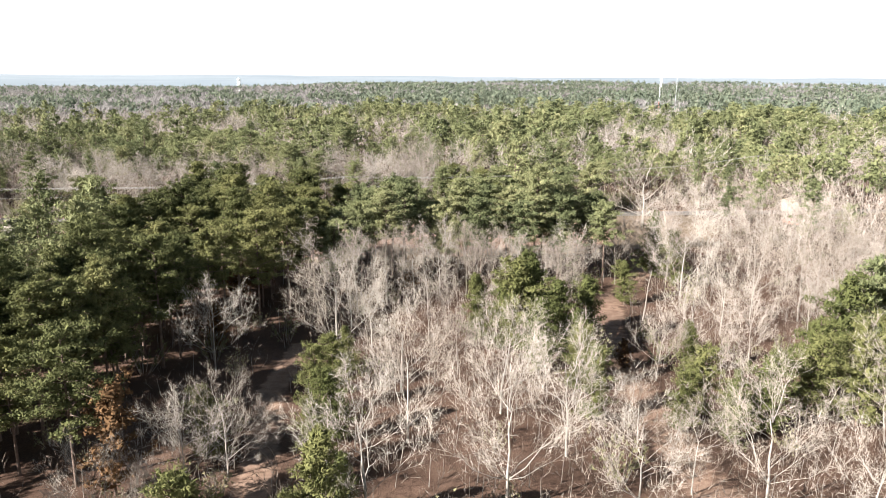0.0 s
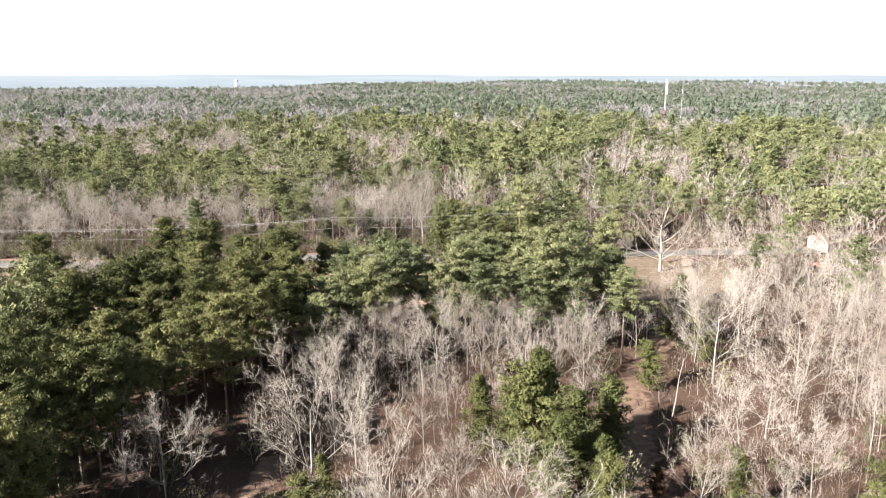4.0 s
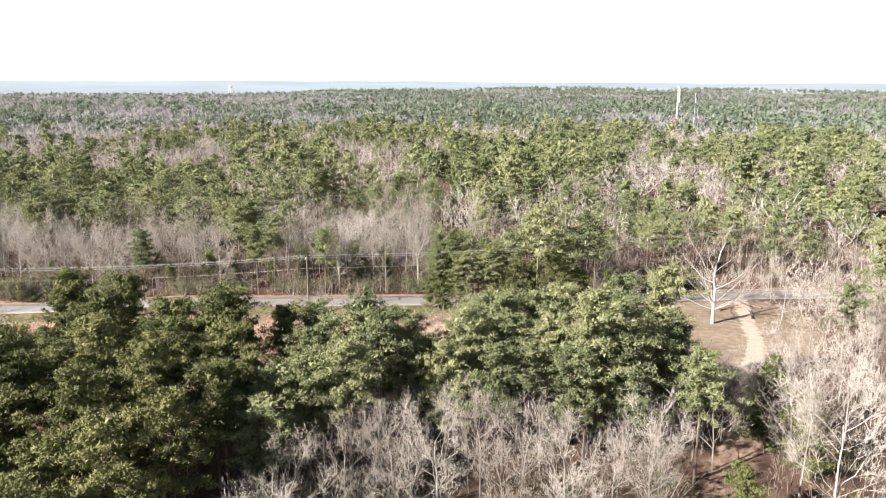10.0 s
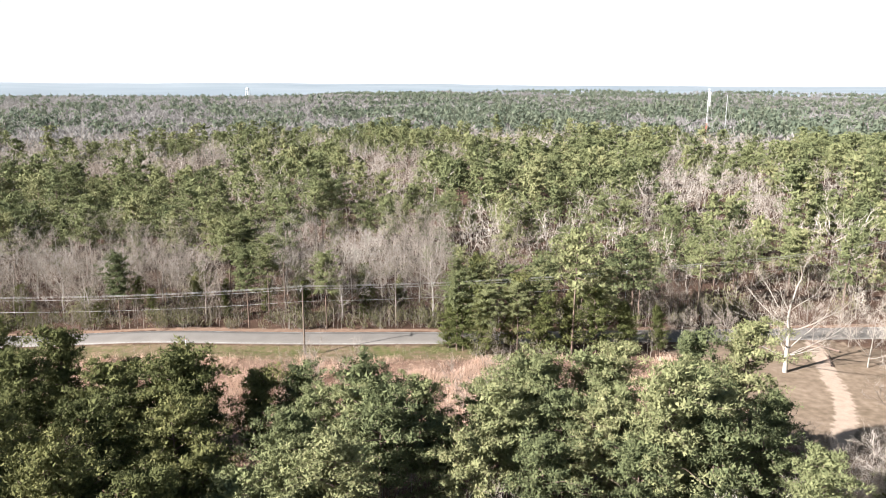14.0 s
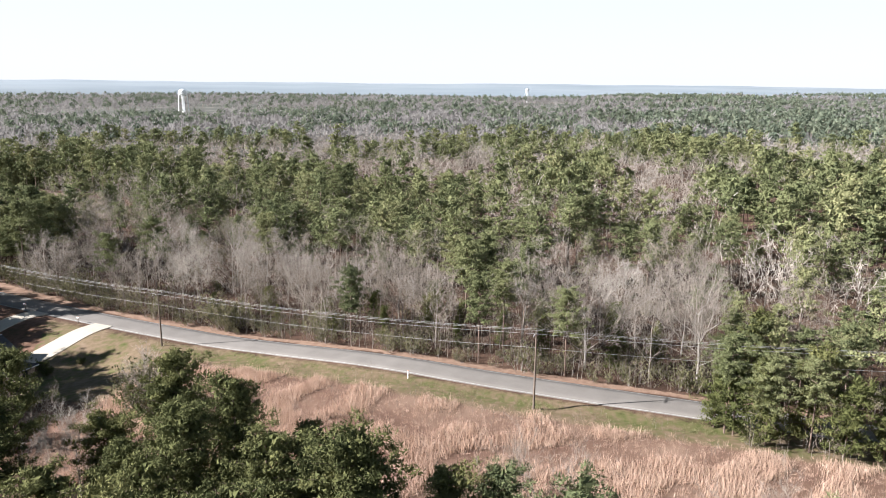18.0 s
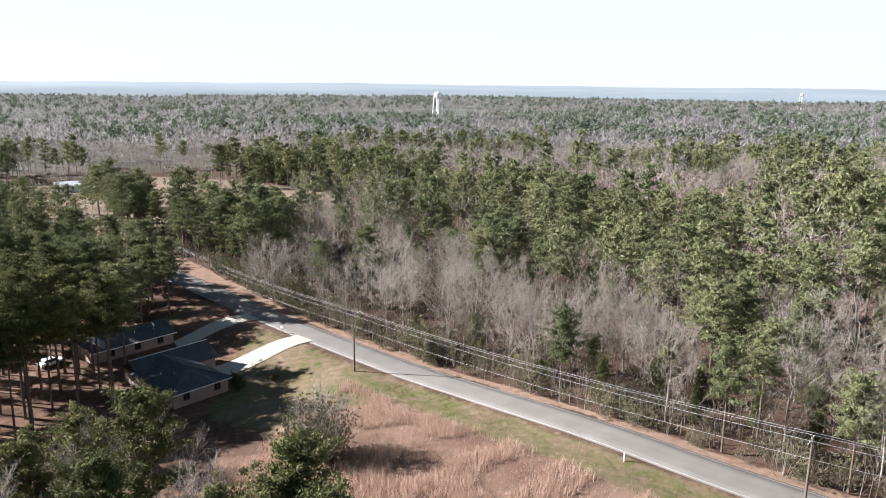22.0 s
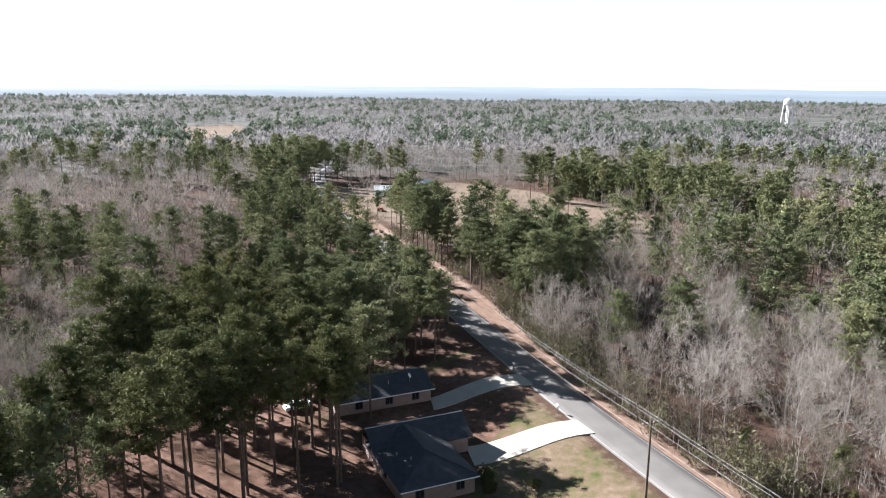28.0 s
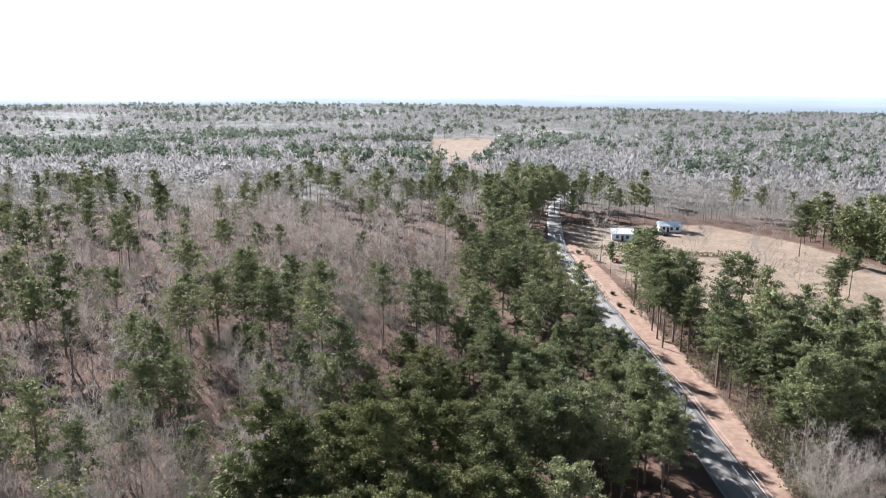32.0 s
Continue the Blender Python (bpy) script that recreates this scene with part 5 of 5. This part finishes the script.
def radio_mast(x, y, top, wide, label):
    z0 = float(height(x, y))
    h = top - z0
    mast = root("radio_mast", pose(x, y, z0), label, "mast")
    n = 9
    for k in range(n):
        a, b = h * k / n, h * (k + 1) / n
        def build(bm):
            for j in range(3):
                t, u = j * 2.094, (j + 1) * 2.094
                p, q = (wide * math.cos(t), wide * math.sin(t)), (wide * math.cos(u), wide * math.sin(u))
                rod(bm, (*p, a), (*p, b), 0.03 + 0.06 * wide, 0.03 + 0.06 * wide, 5)
                for i in range(3):
                    za, zb = a + (b - a) * i / 3, a + (b - a) * (i + 1) / 3
                    rod(bm, (*p, za), (*q, zb), 0.015 + 0.03 * wide, 0.015 + 0.03 * wide, 4)
        part("lattice_section", bm_mesh("lattice_section", build, STEEL if wide < 0.3 else REDPAINT if k < 4 else WHITE), mast)
    for k in range(3):
        a = k * 2.094 + 0.6
        for zz in (0.5, 0.93):
            part("guy_wire", mesh_of("guy_wire", *tube([(0, 0, h * zz), (h * 0.45 * math.cos(a), h * 0.45 * math.sin(a), 0)], [0.04, 0.04], 4), [WIRE]), mast)
    for k in range(4 if wide > 0.3 else 0):
        part("antenna_panel", bm_mesh("antenna_panel", lambda b: box(b, wide * 0.9 + 0.3, wide * 0.9 + 0.7, -0.4 + 0.0 * k, 0.4, h * (0.72 + 0.06 * k), h * (0.72 + 0.06 * k) + 2.2, 0.03), WHITE), mast)
    return mast


radio_mast(168.4, 589, 41, 0.55, "slim red and white lattice radio mast with guy wires")
radio_mast(182, 592, 37, 0.16, "thin grey lattice mast with guy wires")


# ---- the horizon: hazy low hills, far behind everything ----
def far_hills():
    m, nodes, links, bsdf = material("haze_coloured_hills")
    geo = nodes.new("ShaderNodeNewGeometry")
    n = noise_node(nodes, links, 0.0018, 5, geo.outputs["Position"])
    # pale blue-grey: the distance haze is put into the base colour
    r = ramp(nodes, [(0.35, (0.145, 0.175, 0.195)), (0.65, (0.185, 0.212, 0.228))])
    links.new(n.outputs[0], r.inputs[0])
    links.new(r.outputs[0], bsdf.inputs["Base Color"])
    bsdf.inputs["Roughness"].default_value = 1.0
    a = np.radians(np.arange(-50, 181, 0.5))
    v, f = [], []
    for k, t in enumerate(a):
        crest = 27 + 2.5 * math.sin(t * 9) + 1.5 * math.sin(t * 23 + 1) + 1.0 * math.sin(t * 61)
        for rad, z in ((2550, -30), (2620, 1.5 + 0.1 * crest), (3500, crest * 0.6), (4550, crest)):
            v.append((-rad * math.sin(t), 120 + rad * math.cos(t), z))
    n4 = len(a)
    f = [(k * 4 + j, k * 4 + j + 1, k * 4 + j + 5, k * 4 + j + 4) for k in range(n4 - 1) for j in range(3)]
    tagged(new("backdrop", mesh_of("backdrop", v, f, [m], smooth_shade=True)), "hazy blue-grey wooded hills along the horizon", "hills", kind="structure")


far_hills()


# ---- smaller things by the road, the houses and in the pasture ----
thicket_me = [shrub(600, 9.5, 5.0, 190, 9, 0.30, 7, 0.3), bare(601, 10.5, 0.02, 46, 7, 4, 3, 0.44, 0.005, 0.012, 0.06)]
t = root("overgrown_thicket", pose(-78.3, 173.6, float(height(-78.3, 173.6)) - 0.1), "tangled grey-green thicket of brush in a grass lot", "bush")
part("stems", mesh_of("stems", *thicket_me[0][0], [GREYBARK]), t)
part("leaves", mesh_of("leaves", *thicket_me[0][1], [SCRUB]), t)
part("bare_stems", mesh_of("bare_stems", *thicket_me[1][0], [GREYBARK]), t)
part("bare_crown", mesh_of("bare_crown", *thicket_me[1][1], [TWIGS]), t)

small = shrub(610, 1.5, 1.0, 40, 6, 0.16, 6, 0.4)
small_me = (mesh_of("stems", *small[0], [BARK]), mesh_of("leaves", *small[1], [FIR]))


def bush(x, y, g, label):
    b = root("round_shrub", pose(x, y, float(height(x, y)) - 0.05) @ Matrix.Scale(g, 4), label, "shrub", "garden shrubs")
    part("stems", small_me[0], b)
    part("leaves", small_me[1], b)


bush(-109.2, 188.8, 1.0, "clipped round evergreen shrub on a dry lawn")
bush(-113.5, 184.0, 1.5, "dark evergreen shrub beside a brick house")
bush(-111.0, 183.2, 1.2, "dark evergreen shrub beside a brick house")
for x, y, g in ((-316, 226, 1.1), (-250, 219.5, 0.9), (-262, 221.5, 0.8), (-244, 221, 0.7)):
    bush(x, y, g, "low dark shrub on the bare roadside")


def mailbox(x, y, turn):
    m = root("mailbox", pose(x, y, float(height(x, y)), 0, 0, turn), "grey mailbox on a wooden post at a driveway", "mailbox")
    part("post", bm_mesh("post", lambda b: box(b, -0.06, 0.06, -0.06, 0.06, -0.2, 1.05, 0.01), POLE), m)
    def build(b):
        box(b, -0.12, 0.12, -0.28, 0.28, 1.05, 1.2, 0.01)
        r = bmesh.ops.create_cone(b, cap_ends=True, segments=12, radius1=0.12, radius2=0.12, depth=0.56, matrix=pose(0, 0, 1.2, 90))
    part("box", bm_mesh("box", build, STEEL), m)
    part("flag", bm_mesh("flag", lambda b: box(b, 0.125, 0.135, -0.05, 0.08, 1.2, 1.42), REDPAINT), m, "small red flag")


mailbox(-122.9, 201.0, 90)
mailbox(-140.5, 203.3, 90)

post = root("marker_post", pose(-47.3, 195.9, float(height(-47.3, 195.9))), "short white marker post in roadside grass", "post")
part("shaft", bm_mesh("shaft", lambda b: box(b, -0.07, 0.07, -0.05, 0.05, -0.2, 1.15, 0.015), WHITE), post)
part("cap", bm_mesh("cap", lambda b: box(b, -0.085, 0.085, -0.065, 0.065, 1.15, 1.21, 0.01), ORANGE), post)

# snag and fallen limbs near the trail
snag = root("dead_snag", pose(31.9, 112.2, -0.2, 0, 6, 0) @ Matrix.Scale(0.65, 4), "broken bleached tree trunk standing in bare woods", "dead tree")
part("trunk", mesh_of("trunk", *tube([(0, 0, 0), (0.1, 0.05, 4), (-0.1, 0.1, 8.5), (0.15, 0.1, 13)], [0.19, 0.16, 0.12, 0.07], 8), [GREYBARK]), snag)
for k, (z, a) in enumerate(((7.5, 0.5), (10, 2.7), (11.5, 4.6))):
    part("stub", mesh_of("stub", *tube([(0, 0, z), (1.1 * math.cos(a), 1.1 * math.sin(a), z + 0.7)], [0.07, 0.03], 5), [PALEBARK]), snag)
for x, y, a, n in ((58.5, 196.5, 0.4, 5.5), (63, 199, 2.2, 6.0), (61, 192, 1.2, 4.5)):
    log = root("fallen_limb", pose(x, y, float(height(x, y)) + 0.15, 0, 0, math.degrees(a)), "dark fallen limb on bare ground under an oak", "dead wood", "fallen limbs")
    part("stem", mesh_of("stem", *tube([(-n / 2, 0, 0.1), (0, 0.3, 0.25), (n / 2, 0, 0.5)], [0.22, 0.16, 0.06], 6), [BARK]), log)
    for s in (-0.2, 0.15, 0.35):
        part("branch", mesh_of("branch", *tube([(n * s, 0.15, 0.25), (n * s + 1.0, 1.1 if s > 0 else -1.1, 0.9)], [0.07, 0.02], 5), [BARK]), log)

# satellite dish and roof vents on the second house
dish = part("satellite_dish", bm_mesh("satellite_dish", lambda b: (bmesh.ops.create_uvsphere(b, u_segments=14, v_segments=8, radius=0.42, matrix=pose(-141.0, 184.2, 4.35, 60, 0, 140) @ Matrix.Diagonal((1, 1, 0.28, 1))), rod(b, (-141.0, 184.2, 3.2), (-141.0, 184.2, 4.3), 0.03, 0.03, 6)), WHITE, True), house2, "pale satellite dish")
for x, y, z in ((-141.2, 180.6, 3.55), (-141.6, 177.5, 3.7), (-118.5, 173.6, 3.5), (-116.0, 174.6, 3.9)):
    part("vent_pipe", bm_mesh("vent_pipe", lambda b: rod(b, (x, y, z - 0.4), (x, y, z + 0.35), 0.07, 0.07, 8), STEEL), house2 if x < -130 else house)


def cottage(x, y, turn, w, d, h, wall, roofm, label):
    """A small gabled house."""
    z = float(height(x, y))
    c = root("cottage", pose(x, y, z, 0, 0, turn), label, "house", "far houses")
    part("wall", bm_mesh("wall", lambda b: box(b, -w / 2, w / 2, -d / 2, d / 2, -0.3, h), wall), c)
    part("roof", roof_slab("roof", [(-w / 2 - 0.4, -d / 2 - 0.4, h), (w / 2 + 0.4, -d / 2 - 0.4, h), (w / 2 + 0.4, 0, h + 1.6), (-w / 2 - 0.4, 0, h + 1.6)], roofm), c)
    part("roof", roof_slab("roof", [(-w / 2 - 0.4, d / 2 + 0.4, h), (w / 2 + 0.4, d / 2 + 0.4, h), (w / 2 + 0.4, 0, h + 1.6), (-w / 2 - 0.4, 0, h + 1.6)], roofm), c)
    for s in (-1, 1):
        g = prism("gable", [(-d / 2, h), (d / 2, h), (0, h + 1.4)], -0.1, 0.1, wall)
        ob = part("gable", g, c)
        ob.matrix_basis = pose(s * (w / 2 - 0.1), 0, 0, 0, 0, 90)
    for k in (-0.3, 0.05, 0.32):
        window_unit(c, k * w, -d / 2, 1.5, 0.9, 1.1, 0)
    window_unit(c, w / 2, 0.2 * d, 1.5, 0.9, 1.1, 90)
    part("door", bm_mesh("door", lambda b: box(b, -0.16 * w, -0.16 * w + 0.9, -d / 2 - 0.05, -d / 2 + 0.02, 0.05, 2.05, 0.01), DARK), c)
    return c


cottage(-341, 252, 74, 11, 7, 2.7, BLUEWALL, TIN, "small pale blue house with a light metal roof")
cottage(-359, 277, 80, 9, 6, 2.5, WHITE, TIN, "small white house with a light metal roof")
cottage(-1139, 344, 70, 26, 12, 4.5, WHITE, TIN, "long white farm building beyond a field")
cottage(-700, 120, 30, 14, 8, 3, WHITE, SHINGLE, "pale house far off in grey woods")
cottage(-620, 40, 60, 12, 8, 3, BRICK, SHINGLE, "brick house far off in grey woods")
cottage(105, 211, 20, 12, 7, 2.8, BRICK, TANROOF, "small house with a tan roof behind leafless trees")


def tractor(x, y, turn):
    z = float(height(x, y))
    t = root("tractor", pose(x, y, z, 0, 0, turn), "small orange tractor parked on bare ground", "tractor")
    part("body", bm_mesh("body", lambda b: (box(b, -0.4, 0.4, -0.2, 1.6, 0.7, 1.35, 0.05), box(b, -0.5, 0.5, -1.2, -0.2, 0.7, 1.0, 0.05)), ORANGE), t)
    part("seat", bm_mesh("seat", lambda b: (box(b, -0.25, 0.25, -0.9, -0.45, 1.0, 1.15, 0.03), box(b, -0.25, 0.25, -1.0, -0.88, 1.1, 1.55, 0.03)), DARK), t)
    part("roll_bar", bm_mesh("roll_bar", lambda b: (rod(b, (-0.5, -1.1, 0.9), (-0.5, -1.1, 2.3), 0.04), rod(b, (0.5, -1.1, 0.9), (0.5, -1.1, 2.3), 0.04), rod(b, (-0.5, -1.1, 2.3), (0.5, -1.1, 2.3), 0.04)), ORANGE), t)
    part("loader", bm_mesh("loader", lambda b: (box(b, -0.75, 0.75, 2.3, 2.8, 0.15, 0.7, 0.04), rod(b, (-0.5, 0.2, 1.2), (-0.5, 2.4, 0.6), 0.06), rod(b, (0.5, 0.2, 1.2), (0.5, 2.4, 0.6), 0.06)), ORANGE), t)
    for sx, yy, r in ((-0.75, -0.8, 0.72), (0.75, -0.8, 0.72), (-0.65, 1.2, 0.42), (0.65, 1.2, 0.42)):
        w = part("wheel", bm_mesh("wheel", lambda b: bmesh.ops.create_cone(b, cap_ends=True, segments=18, radius1=r, radius2=r, depth=0.34, matrix=pose(sx, yy, r, 0, 90)), DARK), t)
        part("hub", bm_mesh("hub", lambda b: bmesh.ops.create_cone(b, cap_ends=True, segments=12, radius1=r * 0.5, radius2=r * 0.45, depth=0.4, matrix=pose(sx, yy, r, 0, 90)), ORANGE), w)


tractor(-302.5, 235.5, 60)


def car(x, y, turn, paint, label):
    z = float(height(x, y))
    c = root("parked_car", pose(x, y, z + 0.05, 0, 0, turn), label, "car", "parked cars")
    part("body", bm_mesh("body", lambda b: box(b, -0.88, 0.88, -2.2, 2.2, 0.32, 0.9, 0.12), paint), c)
    part("cabin", bm_mesh("cabin", lambda b: box(b, -0.75, 0.75, -1.5, 0.9, 0.88, 1.42, 0.18), DARK), c)
    part("roof", bm_mesh("roof", lambda b: box(b, -0.66, 0.66, -1.2, 0.5, 1.38, 1.46, 0.03), paint), c)
    for sx in (-0.82, 0.82):
        for yy in (-1.35, 1.35):
            part("wheel", bm_mesh("wheel", lambda b: bmesh.ops.create_cone(b, cap_ends=True, segments=16, radius1=0.33, radius2=0.33, depth=0.22, matrix=pose(sx, yy, 0.33, 0, 90)), DARK), c)


car(91.6, 190.6, 35, REDPAINT, "faded red pickup parked in brush")
car(-352, 268, 40, STEEL, "grey car parked beside a white house")
car(-349, 271, 52, DARK, "dark car parked beside a white house")
car(-144.5, 166.5, 8, WHITE, "white car parked behind a brick house")

# a long clipped hedge and a low fence at the edge of the pasture
for (x0, y0), (x1, y1), label in (((-326, 232), (-318, 250), "dark clipped hedge along a yard"), ((-317, 252), (-303, 285), "dark clipped hedge along a yard")):
    n = int(math.hypot(x1 - x0, y1 - y0) / 0.8)
    r = np.random.default_rng(int(-x0))
    u = r.uniform(0, 1, n * 26)
    c = np.stack([x0 + (x1 - x0) * u + r.normal(0, 0.4, len(u)), y0 + (y1 - y0) * u + r.normal(0, 0.4, len(u)), r.uniform(0.1, 1.5, len(u)) + height(x0, y0)], 1)
    h = root("hedge", pose(0, 0, 0), label, "hedge", "hedges")
    part("leaves", mesh_of("leaves", *blades(r, c, np.tile([[0, 0, 1.0]], (len(c), 1)), 0.34, 0.4, 2), [SCRUB]), h)


def rail_fence(pts, label):
    f = root("rail_fence", pose(0, 0, 0), label, "fence", "fences")
    for (x0, y0), (x1, y1) in zip(pts, pts[1:]):
        n = max(1, round(math.hypot(x1 - x0, y1 - y0) / 3.0))
        for k in range(n):
            ax, ay = x0 + (x1 - x0) * k / n, y0 + (y1 - y0) * k / n
            bx, by = x0 + (x1 - x0) * (k + 1) / n, y0 + (y1 - y0) * (k + 1) / n
            za, zb = float(height(ax, ay)), float(height(bx, by))
            part("post", bm_mesh("post", lambda b: box(b, ax - 0.06, ax + 0.06, ay - 0.06, ay + 0.06, za - 0.2, za + 1.25), POLE), f)
            for zz in (0.5, 1.05):
                part("rail", bm_mesh("rail", lambda b: rod(b, (ax, ay, za + zz), (bx, by, zb + zz), 0.045, 0.045, 5), POLE), f)


rail_fence([(-204, 300), (-232, 318), (-262, 326), (-300, 318)], "weathered wooden rail fence along a pasture")

# a small white box high on a slim pole among the roadside pines
box_pole = root("nest_box_pole", pose(32.6, 216.7, float(height(32.6, 216.7))), "small white nest box on a slim pole among pines", "nest box")
part("pole", bm_mesh("pole", lambda b: rod(b, (0, 0, -0.3), (0, 0, 10.2), 0.07, 0.06, 8), STEEL), box_pole)
part("box", bm_mesh("box", lambda b: box(b, -0.5, 0.5, -0.4, 0.4, 10.2, 11.0, 0.02), WHITE), box_pole)
part("roof", prism("roof", [(-0.65, 11.0), (0.65, 11.0), (0, 11.45)], -0.5, 0.5, WHITE), box_pole)
